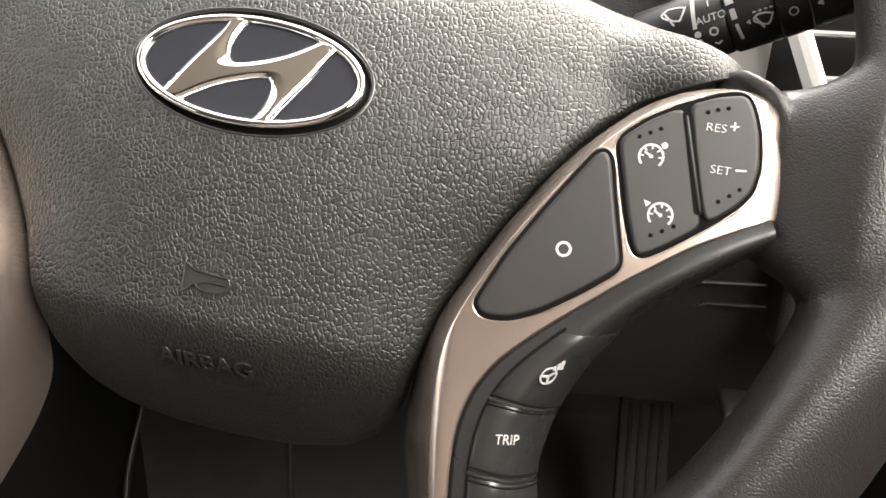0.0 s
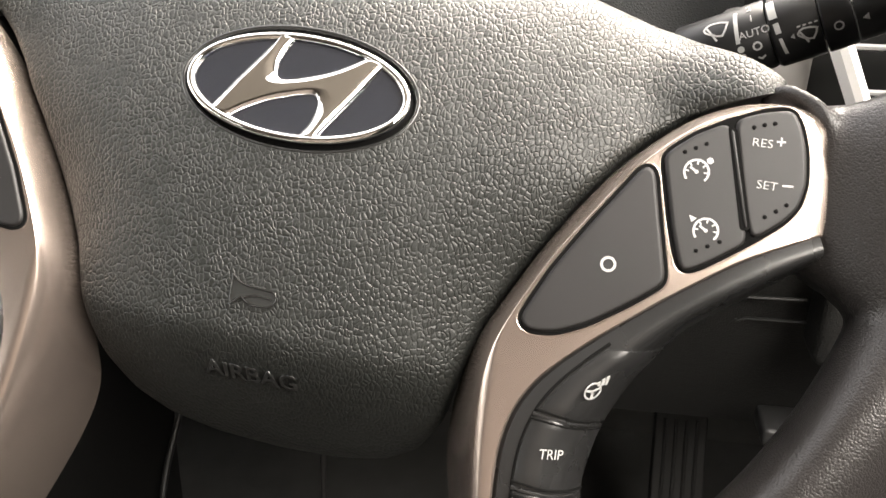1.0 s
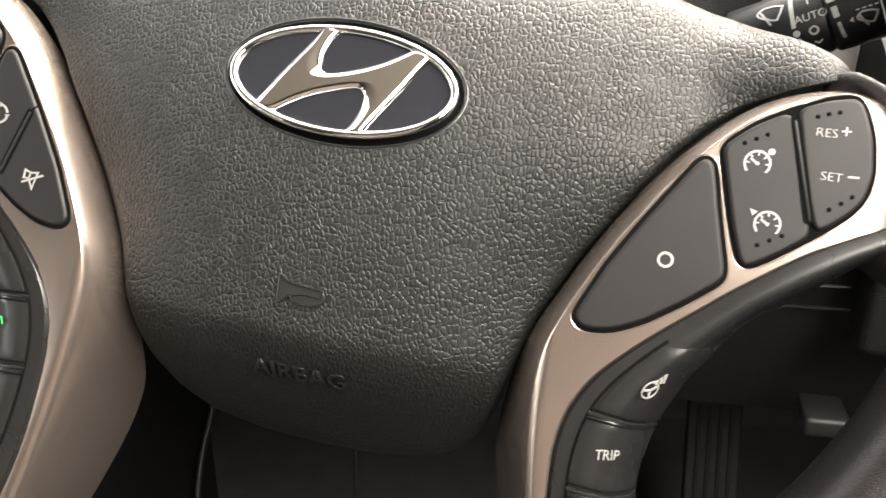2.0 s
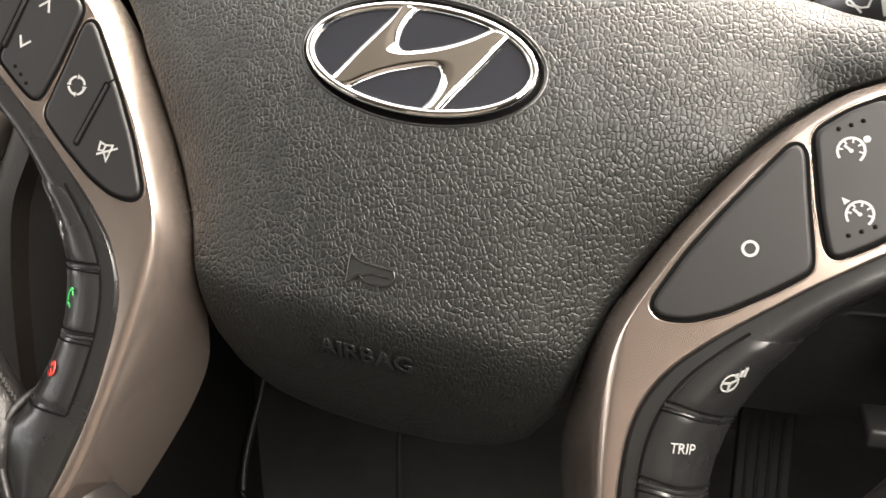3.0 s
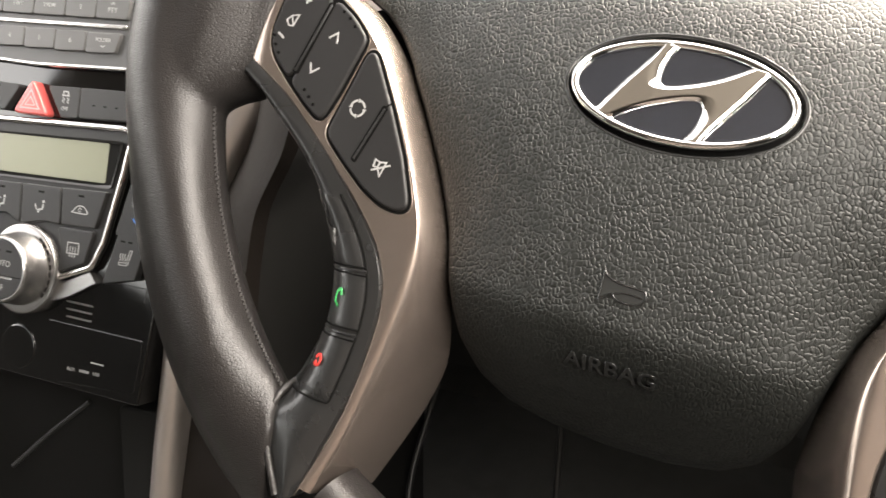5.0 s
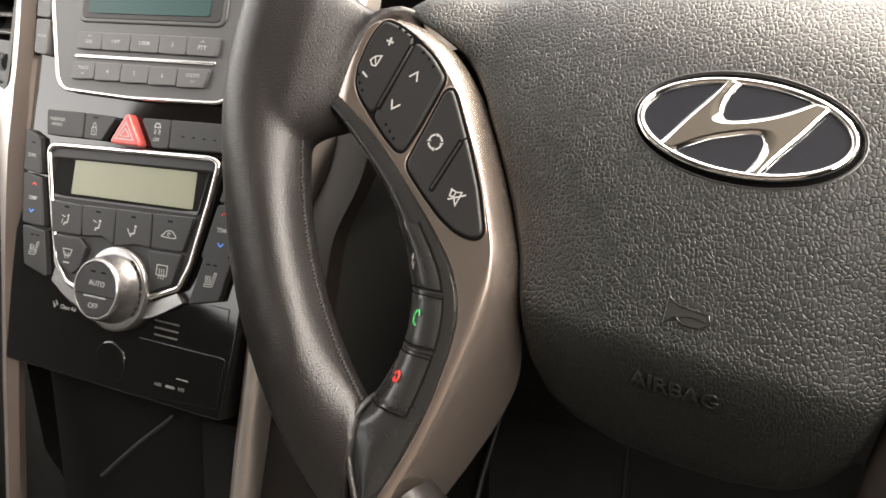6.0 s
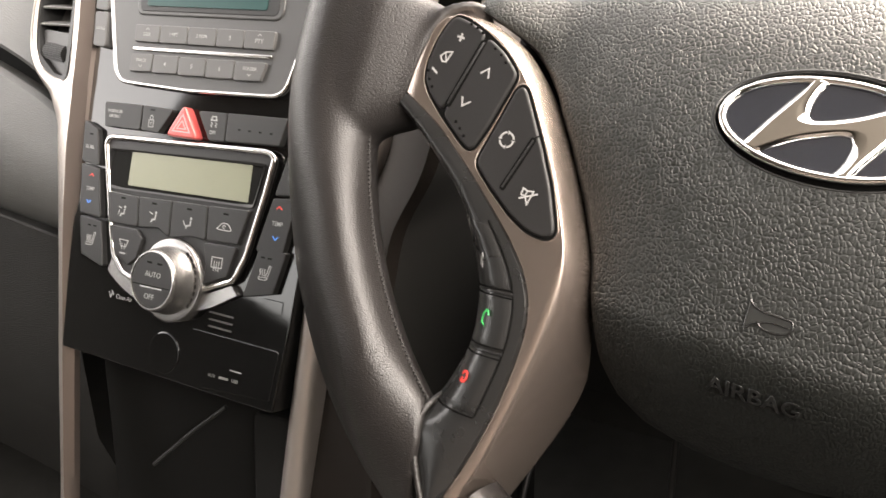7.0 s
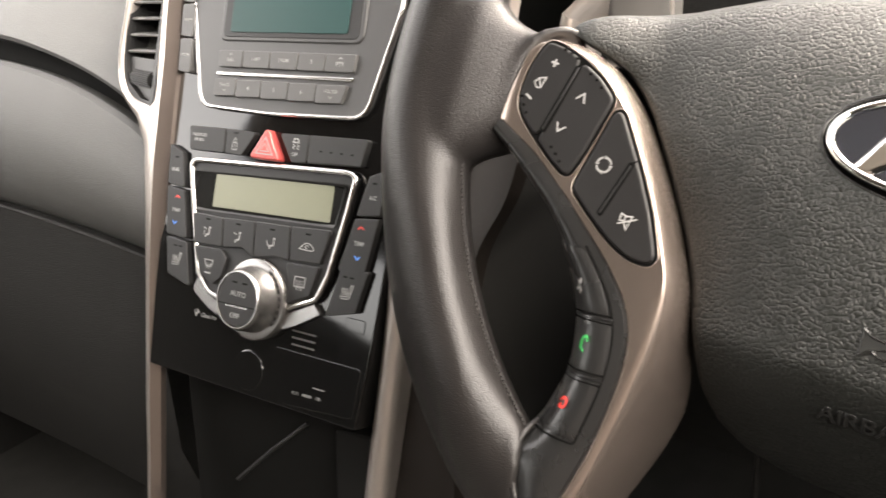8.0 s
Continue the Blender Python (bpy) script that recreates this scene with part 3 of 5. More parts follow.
TRI = [(64.2, -46.6), (69.8, -33.4), (76.2, -21.9), (82.2, -12.2), (87.0, -4.6), (89.2, -5.4), (92.0, -16), (96.4, -31.4), (88.6, -38), (80.2, -44.2), (73.4, -47.6), (67.2, -48.4)]
MIDB = [(90.4, -2.0), (96.6, 3.7), (104.0, 8.2), (106.9, -0.8), (110, -10.9), (112.6, -18.9), (106, -24.2), (99.2, -28.8), (95.4, -18.9)]
OUTB = [(104.8, 8.6), (111, 11.4), (117.4, 13.0), (119.6, 9.5), (121.6, 4.4), (123.0, -3.2), (122.2, -9.0), (119.4, -13.0), (113.2, -18.5), (110.4, -10.8), (107.4, -0.8)]


def soft_outline(s, pts, r):
    """An outline with its corners worn round."""
    o = resample(rounded(side(pts, s), r), 110)
    for _ in range(4):
        o = [(o[i - 1] + o[i] * 2 + o[(i + 1) % len(o)]) / 4 for i in range(len(o))]
    return o


def well(s, pts, grow=0.9):
    o = soft_outline(s, pts, 2.2)
    return plate(inset(o, -grow), 0.6, 1.18, 0.15)


def key(name, s, pts, high, parent, label, r=1.8, mat=None):
    return part(name, plate(soft_outline(s, pts, r), 0.6, high, 0.85), mat or BUTTON, parent, label)


def dots(parent, pts, w):
    for p in pts:
        o = [Vector((p[0] + 0.52 * math.cos(a * math.pi / 4), p[1] + 0.52 * math.sin(a * math.pi / 4))) for a in range(8)]
        part("dot", plate(o, w - 0.2, w + 0.35, 0.3), SHADE_BLACK, parent)


W1 = 2.0
for s in (1, -1):
    part("spoke", bezel_bm(s), SILVER, wheel, "satin silver spoke trim")
    part("spoke_trim", trim_bm(s), TRIM, wheel, "black plastic inner spoke trim")
    # near-black well floors: the shade round the buttons is in the colour
    part("button_well", well(s, TRI), SHADE_BLACK, wheel)
    part("button_well", well(s, MIDB[:3] + OUTB[1:9] + MIDB[6:]), SHADE_BLACK, wheel)
    for pts in (TRI, MIDB[:3] + OUTB[1:9] + MIDB[6:]):
        run = inset(soft_outline(s, pts, 2.2), -1.15)
        part("opening_edge", tube([(p.x, p.y, 0.85) for p in run], 0.22, True, 8), SILVER, wheel, "fine silver edge round the buttons")
    seam = spline([(89.0, -103.4, -13), (90.0, -106, -6), (90.8, -110, -0.4), (91.2, -115.4, 1.6), (90.2, -121.4, 2.2), (87.6, -127.6, 2.4), (82.2, -137.5, 2.4)], 6)
    part("seam_bead", tube([(s * p.x, p.y, p.z) for p in seam], 1.05, seg=12), LEATHER, wheel, "leather edge at the spoke")
    sl = rounded(side([(103.4, 7.0), (105.8, 6.4), (112.7, -15.8), (110.4, -16.4)], s), 1.1)
    # a strip just above the buttons, black in place of a slot's shade
    part("slot", plate(sl, 1.0, W1 + 0.12, 0.1), SHADE_BLACK, wheel, "near-black strip painting the shade between the buttons")
    part("slot_bar", tube([(s * (104.6 + 6.9 * f), 6.0 - 21.4 * f, W1) for f in (0, 0.02, 0.5, 0.98, 1)], lambda f: 0.2 if f in (0, 1) else 0.4, seg=10), BUTTON, wheel)


def icon(lines, mat, parent, w, name="symbol", m=None):
    return part(name, strokes(lines, w, 0.12), mat, parent, "", m, True)


# buttons of the wheel's right spoke: cruise control
bo = key("button", 1, TRI, W1, wheel, "dark triangular button with a white ring")
icon([(arc(82.6, -29.4, 1.55, 0, 360, 28), 0.62)], WHITE, bo, W1)
bc = key("button", 1, MIDB, W1, wheel, "dark button with two white gauge signs")
for cx, cy, mark_at in ((98.4, -4.7, (2.6, 3.0)), (102.9, -17.7, (-3.4, 2.2))):
    g = [(arc(cx, cy, 2.75, -40, 225, 24), 0.5), ([(cx, cy), (cx - 1.6, cy + 0.9)], 0.5), (arc(cx, cy, 0.45, 0, 330, 8), 0)]
    for a in (0, 45, 90, 135, 180):
        g.append(([(cx + 2.6 * math.cos(radians(a)), cy + 2.6 * math.sin(radians(a))), (cx + 1.7 * math.cos(radians(a)), cy + 1.7 * math.sin(radians(a)))], 0.35))
    mx, my = cx + mark_at[0], cy + mark_at[1]
    g.append((arc(mx, my, 0.75, 0, 330, 10), 0) if mark_at[0] > 0 else ([(mx - 0.9, my + 0.7), (mx + 0.9, my + 0.3), (mx - 0.1, my - 0.8)], 0))
    icon(g, WHITE, bc, W1)
dots(bc, [(95.0, -0.6), (97.3, 0.7), (99.5, 2.0), (101.6, -22.6), (104.0, -21.2), (106.4, -19.7)], W1)
br = key("button", 1, OUTB, W1, wheel, "dark button lettered RES and SET")
lettering("RES", 1.9, WHITE, br, at(111.7, 4.2, W1 + 0.05, 2), bold=-0.045, squeeze=1.12)
icon([([(114.7, 5.1), (116.7, 5.3)], 0.36), ([(115.75, 4.2), (115.65, 6.2)], 0.36)], WHITE, br, W1)
lettering("SET", 1.9, WHITE, br, at(114.4, -5.2, W1 + 0.05, 1), bold=-0.045, squeeze=1.12)
icon([([(117.7, -4.6), (120.1, -4.4)], 0.42)], WHITE, br, W1)
dots(br, [(109.2, 7.5), (111.4, 8.4), (113.6, 9.1), (115.2, -12.3), (117.4, -10.6), (119.4, -8.8)], W1)

# buttons of the left spoke: sound
bl = key("button", -1, TRI, W1, wheel, "dark triangular button with white ring and mute signs")
ring = []
for a in (0, 90, 180, 270):
    ring.append((arc(-87.9, -22.2, 2.3, a + 12, a + 78, 10), 0.55))
    ring.append(([(-87.9 + 2.3 * math.cos(radians(a + 92)) + 0.7 * math.cos(radians(a + 92)), -22.2 + 3.0 * math.sin(radians(a + 92))), (-87.9 + 1.6 * math.cos(radians(a + 92)), -22.2 + 1.6 * math.sin(radians(a + 92))), (-87.9 + 2.3 * math.cos(radians(a + 70)), -22.2 + 2.3 * math.sin(radians(a + 70)))], 0))
icon(ring, WHITE, bl, W1)
mx, my = -75.9, -37.6
icon([([(mx - 2.4, my + 0.3), (mx - 1.0, my + 0.3), (mx + 0.2, my - 2.2), (mx + 1.4, my + 2.1), (mx - 0.6, my + 1.8), (mx - 2.2, my + 2.4), (mx - 2.4, my + 0.3)], 0.45), ([(mx - 2.8, my - 0.9), (mx + 2.9, my + 1.6)], 0.5), ([(mx - 0.6, my + 1.8), (mx - 1.0, my + 0.3)], 0.4)], WHITE, bl, W1)
sl2 = rounded([(-80.0, -19.4), (-78.1, -20.2), (-84.3, -37.8), (-86.2, -37.0)], 0.9)
# slot shade painted as a black strip with a short line
part("slot", plate(sl2, 1.0, W1 + 0.12, 0.15), SHADE_BLACK, bl)
part("slot_bar", tube([(-79.2, -20.6, W1), (-85.1, -36.6, W1)], 0.36, seg=10), BUTTON, bl)
part("slot_line", strokes([([(-78.9, -19.9), (-77.0, -18.4)], 0.45)], W1, 0.1), SHADE_BLACK, bl)
bu = key("button", -1, MIDB, W1, wheel, "dark button with white up and down arrows")
icon([([(-103.0, -3.8), (-100.4, -1.9), (-99.9, -5.0)], 0.5)], WHITE, bu, W1)
icon([([(-107.0, -12.0), (-106.2, -14.9), (-103.6, -13.1)], 0.5)], WHITE, bu, W1)
dots(bu, [(-100.2, 4.6), (-97.6, 3.0), (-95.4, 0.9), (-106.9, -20.2), (-104.8, -22.0), (-102.8, -24.0)], W1)
bv = key("button", -1, OUTB, W1, wheel, "dark button with white loudspeaker, plus and minus signs")
icon([([(-114.6, 6.4), (-112.0, 6.0)], 0.65), ([(-113.4, 4.9), (-113.1, 7.5)], 0.65)], WHITE, bv, W1)
icon([([(-120.6, -5.0), (-118.4, -6.4)], 0.65)], WHITE, bv, W1)
mx, my = -116.9, -0.4
icon([([(mx - 1.9, my - 0.4), (mx - 0.8, my - 2.0), (mx + 0.7, my - 1.9), (mx + 2.0, my + 1.6), (mx - 0.4, my + 1.1), (mx - 1.9, my - 0.4)], 0.4), ([(mx + 0.7, my - 1.9), (mx - 0.4, my + 1.1)], 0.35)], WHITE, bv, W1)
dots(bv, [(-110.9, 11.0), (-108.4, 10.2), (-106.0, 8.8), (-121.8, -6.0), (-120.6, -8.6), (-118.9, -10.9)], W1)

# buttons on the black trim
for s in (1, -1):
    b1 = part("button", trim_button(s, 6.2, 9.0, 0.27, 0.99, -0.9), TRIM, wheel, "black button with a heated wheel sign" if s > 0 else "black button with a voice sign")
    b2 = part("button", trim_button(s, 9.12, 11.25, 0.24, 0.99), TRIM, wheel, "black button lettered TRIP" if s > 0 else "black button with a green telephone sign")
    b3 = part("button", trim_button(s, 11.37, 12.95, 0.24, 0.99), TRIM, wheel, "" if s > 0 else "black button with a red telephone sign")
    for st, b in ((9.06, b2), (11.31, b3)):
        for shift, lift, r, mat, nm in ((0, 0.35, 0.5, TRIM, "groove_bar"), (-0.16, 0.62, 0.3, SHADE_BLACK, "gap"), (0.16, 0.62, 0.3, SHADE_BLACK, "gap")):
            pth = [trim_at(st + shift, 0.22 + 0.75 * i / 8, lift) for i in range(9)]
            part(nm, tube([(s * q.x, q.y, q.z) for q in pth], r, seg=6), mat, b)
    run = [trim_at(6.0 + 7.0 * i / 28, 0.225, 0.1) for i in range(29)] + [trim_at(13.05, 0.24 + 0.74 * i / 8, 0.15) for i in range(9)]
    part("gap", tube([(s * q.x, q.y, q.z) for q in run], 0.36, seg=6), SHADE_BLACK, b3)
    if s > 0:
        m = trim_frame(s, 7.55, 0.60, 0.85)
        icon([(arc(-0.8, 0, 2.2, 60, 395, 22), 0.45), ([(-2.6, 0.4), (-0.8, -0.1), (1.2, 0.6)], 0.6), ([(-0.8, -0.1), (-0.8, -2.0)], 0.7), ([(0.2, 1.2), (0.2, 2.4), (1.0, 2.5), (1.0, 1.3)], 0), ([(1.3, 1.2), (1.3, 2.9), (2.2, 3.1), (2.2, 1.3)], 0), ([(2.4, 1.1), (2.4, 3.5), (3.3, 3.6), (3.0, 1.2)], 0)], WHITE, b1, 0, m=m)
        lettering("TRIP", 2.4, WHITE, b2, trim_frame(s, 10.2, 0.56, 0.8) @ pose(0, 0, 0, 0, 0, 3), bold=0.0, squeeze=0.9)
    else:
        icon([([(0.2, 2.4), (0.6, 1.4), (0.2, 0.4)], 0.5), ([(-0.5, 1.2), (-0.2, -0.6), (-0.7, -2.2)], 0.7), ([(0.5, -0.4), (1.2, -1.6)], 0.4), ([(0.3, -1.4), (1.0, -2.6)], 0.4)], WHITE, b1, 0, m=trim_frame(s, 7.6, 0.62, 0.85))
        icon([(spline([(-1.5, -1.6), (-1.4, 0.6), (0.2, 2.2), (1.7, 1.9)], 5), 0.9), ([(1.2, 2.4), (1.8, 0.9)], 0.8), ([(-1.9, -1.7), (0.6, -2.6)], 0.6)], GREEN, b2, 0, m=trim_frame(s, 10.2, 0.60, 0.8))
        icon([(arc(0, 0, 1.6, -150, 160, 16), 0.9), ([(-1.9, -1.6), (-0.8, -0.4)], 0.9)], RED, b3, 0, m=trim_frame(s, 12.2, 0.6, 0.8))


# ---- centre stack: a to the right, b up its slope, d out of it ----
STACK = Matrix(((1, 0, 0, -0.367), (0, 0.371, -0.9285, 0.083), (0, 0.9285, 0.371, 0.48), (0, 0, 0, 1)))


def keyplate(name, pts, d0, d1, mat, parent, label="", r=1.5, bevel=0.5):
    return part(name, plate(rounded(pts, r), d0, d1, bevel), mat, parent, label)


def quad(a0, a1, b0, b1):
    return [(a0, b0), (a1, b0), (a1, b1), (a0, b1)]


stack = thing("centre_stack", "gloss black centre stack with satin silver side trims", "centre console", STACK)
keyplate("panel", [(-96, 255), (-97, 130), (-97, 60), (-95, 10), (-91, -42), (91, -42), (95, 10), (97, 60), (97, 130), (96, 255)], -40, -3, GLOSS, stack, "gloss black panel", 2, 1.0)
low = part("lower_panel", plate(rounded([(-94, -40), (94, -40), (88, -190), (-88, -190)], 3), -150, -110, 3), GAP, stack, "dark open storage tray")


part("tray_edge", tube([(30, -58, -34), (8, -80, -30), (-20, -109, -30)], 1.5, seg=10), DKEY, stack, "grey edge of the storage tray")
keyplate("tray_side", [(58, -52), (92, -50), (90, -112), (70, -106)], -60, -26, GAP, stack, "dark side of the tray", 4, 2)


bmt = bmesh.new()
rings(bmt, [[(a, b, d) for a, b, d in ((-98, -36, -40), (93, -36, -40), (90, -250, dd), (-96, -250, dd))] for dd in (-170, -100)], True, True, True)
bmesh.ops.recalc_face_normals(bmt, faces=bmt.faces[:])
part("tray_back", bmt, GAP, stack, "dark back of the storage tray")


def strip_bm(s, rows, round_to=4.0):
    """A crowned trim bar; rows of b, inner a, outer a and d."""
    bm = bmesh.new()
    loops = []
    for b, ai, ao, d in spline(rows, 6):
        w = ao - ai
        prof = [(0.01, -5), (0.0, -3), (0.06, 0.5), (0.34, 4.2), (0.42, 4.8), (0.52, 4.9), (0.80, 3.6), (0.94, 1.6), (1.0, -2), (1.0, -16)]
        loops.append([(s * (ai + w * f), b, d + h) for f, h in prof])
    rings(bm, loops, False)
    bmesh.ops.recalc_face_normals(bm, faces=bm.faces[:])
    return bm


def fork_bm(rows):
    """The passenger-side trim: rows of b, outer a, ridge a, inner a and d; a pale face and a chamfer that turns to the panel."""
    bm, em = bmesh.new(), bmesh.new()
    loops, edge = [], []
    for b, ao, ar, ai, d in spline(rows, 6):
        w = ar - ao
        loops.append([(ao, b, d - 16), (ao, b, d - 1.5), (ao + 0.05 * w, b, d), (ao + 0.2 * w, b, d + 1.6), (ao + 0.5 * w, b, d + 3.3), (ar - 1.2, b, d + 4.4), (ar - 0.3, b, d + 4.5)])
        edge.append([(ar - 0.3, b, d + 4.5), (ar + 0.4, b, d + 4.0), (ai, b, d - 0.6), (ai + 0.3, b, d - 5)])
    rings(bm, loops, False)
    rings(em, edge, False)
    bmesh.ops.recalc_face_normals(em, faces=em.faces[:])
    bmesh.ops.recalc_face_normals(bm, faces=bm.faces[:])
    return bm, em


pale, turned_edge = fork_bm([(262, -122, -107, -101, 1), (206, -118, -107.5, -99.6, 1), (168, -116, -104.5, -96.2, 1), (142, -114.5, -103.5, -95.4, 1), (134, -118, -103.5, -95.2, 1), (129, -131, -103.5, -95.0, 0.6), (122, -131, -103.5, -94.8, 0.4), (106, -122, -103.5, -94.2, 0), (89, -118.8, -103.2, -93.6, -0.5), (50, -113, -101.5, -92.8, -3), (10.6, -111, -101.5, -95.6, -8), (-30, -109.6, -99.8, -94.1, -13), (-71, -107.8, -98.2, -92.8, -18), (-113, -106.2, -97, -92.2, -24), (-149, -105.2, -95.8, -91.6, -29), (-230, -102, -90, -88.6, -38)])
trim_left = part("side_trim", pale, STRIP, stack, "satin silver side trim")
# the turned face is darkened by colour, as if reflecting something brown
part("chamfer", turned_edge, CHAMFER_SHADE, trim_left, "trim chamfer with its brown reflection put into the colour")
part("side_trim", strip_bm(1, [(258, 97, 150, -4), (176, 98, 150, 0), (130, 98, 146, 0), (98, 98, 134, -1), (60, 97, 119, -5), (12, 96, 111.5, -11), (-63, 93, 110, -17), (-135, 91, 109, -24), (-230, 88, 106, -34)]), STRIP, stack, "satin silver side trim")

# radio
radio = thing("radio", "grey car radio with a dark screen and two rows of keys", "radio", STACK @ pose(0, 0, 0.001))
RF = rounded([(-86, 255), (-86, 206), (-67.8, 137.2), (-4, 135.3), (70, 137.2), (86, 200), (86, 255)], 14, 8)
part("faceplate", plate(RF, -6, 0.0, 1.0), FACE, radio, "matt grey faceplate")
chrome = [p for p in RF if p.y < 254]
i0 = max(range(len(chrome)), key=lambda i: chrome[i].x * 0 + (chrome[i].y if chrome[i].x < 0 else -1e3))
order = chrome[i0:] + chrome[:i0]
part("chrome_frame", tube([(p.x, p.y, -0.4) for p in order], 1.35, seg=10), FRAME, radio, "bright chrome frame")
keyplate("screen_bezel", quad(-57, 62, 179.5, 252), -8, 1.0, FACE, radio, "", 7, 1.2)
keyplate("screen_recess", quad(-54, 59, 182, 250), -8, 1.3, DKEY, radio, "", 5, 0.6)
keyplate("screen", quad(-47, 50, 185.2, 246), -3, 1.8, SCREEN, radio, "dark teal screen, switched off", 2, 0.2)
r1 = [("SEEK", -53.5, -32.5), ("1 RPT", -31.8, -8.9), ("2 RDM", -8.2, 14.4), ("3", 15.1, 36.2), ("PTY", 36.9, 59.5)]
for t, a0, a1 in r1:
    kb = keyplate("radio_key", [(a0, 162.6), (a1 - (0.6 if t == "PTY" else 0), 162.6), (a1, 173.4), (a0 - (0.8 if t == "SEEK" else 0), 173.4)], -1, 2.4, KEY, radio, "grey key lettered " + t, 1.6)
    lettering(t, 2.6 if len(t) < 4 else 2.1, WHITE, kb, at((a0 + a1) / 2, 167.2 if t in ("SEEK", "PTY") else 168, 2.45), bold=0.02)
    if t in ("SEEK", "PTY"):
        icon([([((a0 + a1) / 2 - 1.4, 170.2), ((a0 + a1) / 2, 171.4), ((a0 + a1) / 2 + 1.4, 170.2)], 0.4)], WHITE, kb, 2.4)
keyplate("chrome_bar", [(-55, 157.2), (58.2, 157.6), (58.6, 160.0), (-55, 159.6)], -1, 1.8, FRAME, radio, "chrome bar between the rows", 0.8, 0.7)
r2 = [("TRACK", -55.0, -35.6), ("4", -34.9, -13.5), ("5", -12.8, 9.2), ("6", 9.9, 31.6), ("FOLDER", 32.3, 56.0)]
for t, a0, a1 in r2:
    ends = (1.5 if t == "TRACK" else 0, 3.4 if t == "FOLDER" else 0)
    kb = keyplate("radio_key", [(a0, 143.6), (a1 - ends[1], 144.4), (a1, 155.4), (a0 + ends[0] * 0.4, 154.8)], -1, 2.4, KEY, radio, "grey key lettered " + t, 1.6)
    lettering(t, 2.6 if len(t) < 4 else 2.0, WHITE, kb, at((a0 + a1) / 2, 151.0 if len(t) > 2 else 149.6, 2.45), bold=0.02)
    if len(t) > 2:
        icon([([((a0 + a1) / 2 - 1.4, 148.2), ((a0 + a1) / 2, 147.0), ((a0 + a1) / 2 + 1.4, 148.2)], 0.4)], WHITE, kb, 2.4)
for t, b0, b1, sh in (("FM/AM", 205, 228, 4), ("MEDIA", 182, 203.5, 5.4), ("PHONE", 158.5, 180.5, 7)):
    kb = keyplate("radio_side_key", [(-99.5 + sh, b0), (-88 + sh, b0 - 1), (-89 + sh, b1), (-101 + sh, b1)], -6, 1.6, KEY, radio, "grey side key", 2.2)
    lettering(t, 1.9, WHITE, kb, at(-94 + sh, (b0 + b1) / 2, 1.65), bold=0.02, squeeze=0.9)

# switch row
row = thing("switch_row", "row of dark switches with a red hazard button", "switch panel", STACK @ pose(0, 0, 0.0005))
SW = 1.0
k1 = keyplate("switch", [(-75, 123.2), (-41, 123.6), (-40.4, 107.6), (-72.4, 107.2)], -6, SW, DKEY, row, "dark blank with the words PASSENGER AIR BAG", 1.8)
lettering("PASSENGER", 2.0, WHITE, k1, at(-64.5, 117.6, SW + 0.05), bold=0.02, squeeze=0.9)
lettering("AIR BAG", 2.0, WHITE, k1, at(-64.5, 114.4, SW + 0.05), bold=0.02, squeeze=0.9)
k2 = keyplate("switch", [(-40.0, 123.6), (-13.4, 123.0), (-24.2, 107.6), (-39.4, 107.6)], -6, SW, DKEY, row, "dark switch with a padlock sign", 1.8)
icon([([(-33.2, 110.6), (-29.2, 110.6), (-29.2, 115.0), (-33.2, 115.0), (-33.2, 110.6)], 0.5), ([(-32.4, 115.0), (-32.2, 117.2), (-31.2, 118.0), (-30.2, 117.2), (-30.0, 115.0)], 0.5), ([(-31.2, 113.8), (-31.2, 112.0)], 0.5)], WHITE, k2, SW)
icon([([(-33, 121.2), (-29, 121.2)], 1.1)], GAP, k2, SW, "lamp")
hz = keyplate("hazard_button", [(-3.4, 127.0), (10.6, 106.4), (-16.2, 106.4)], -6, 3.0, HAZARD, row, "translucent red hazard triangle", 2.6, 1.4)
icon([([(-3.0, 120.4), (4.0, 110.0), (-10.0, 110.0), (-3.0, 120.4)], 0.8), ([(-3.0, 116.6), (0.6, 111.8), (-6.6, 111.8), (-3.0, 116.6)], 0.6)], WHITE, hz, 3.0)
k3 = keyplate("switch", [(6.6, 124.0), (30.0, 124.6), (30.4, 107.6), (18.6, 107.0)], -6, SW, DKEY, row, "dark switch with a skidding car sign and OFF", 1.8)
lettering("OFF", 2.2, WHITE, k3, at(20.6, 112.0, SW + 0.05), bold=0.02, squeeze=0.9)
icon([([(18.4, 119.4), (19.2, 121.6), (22.0, 121.6), (22.8, 119.4), (18.4, 119.4)], 0.8), (spline([(18.2, 118.2), (20.0, 117.2), (18.4, 116.2), (20.0, 115.2)], 3), 0.45), (spline([(21.6, 118.2), (23.2, 117.2), (21.8, 116.2), (23.2, 115.2)], 3), 0.45)], WHITE, k3, SW)
k4 = keyplate("switch", [(30.8, 124.6), (75.4, 125.4), (72.2, 109.4), (31.2, 107.8)], -6, SW, DKEY, row, "dark blank switch", 1.8)
icon([([(40 + i * 8, 115.6), (42 + i * 8, 115.6)], 0.9) for i in range(4)], GAP, k4, SW, "lamp")

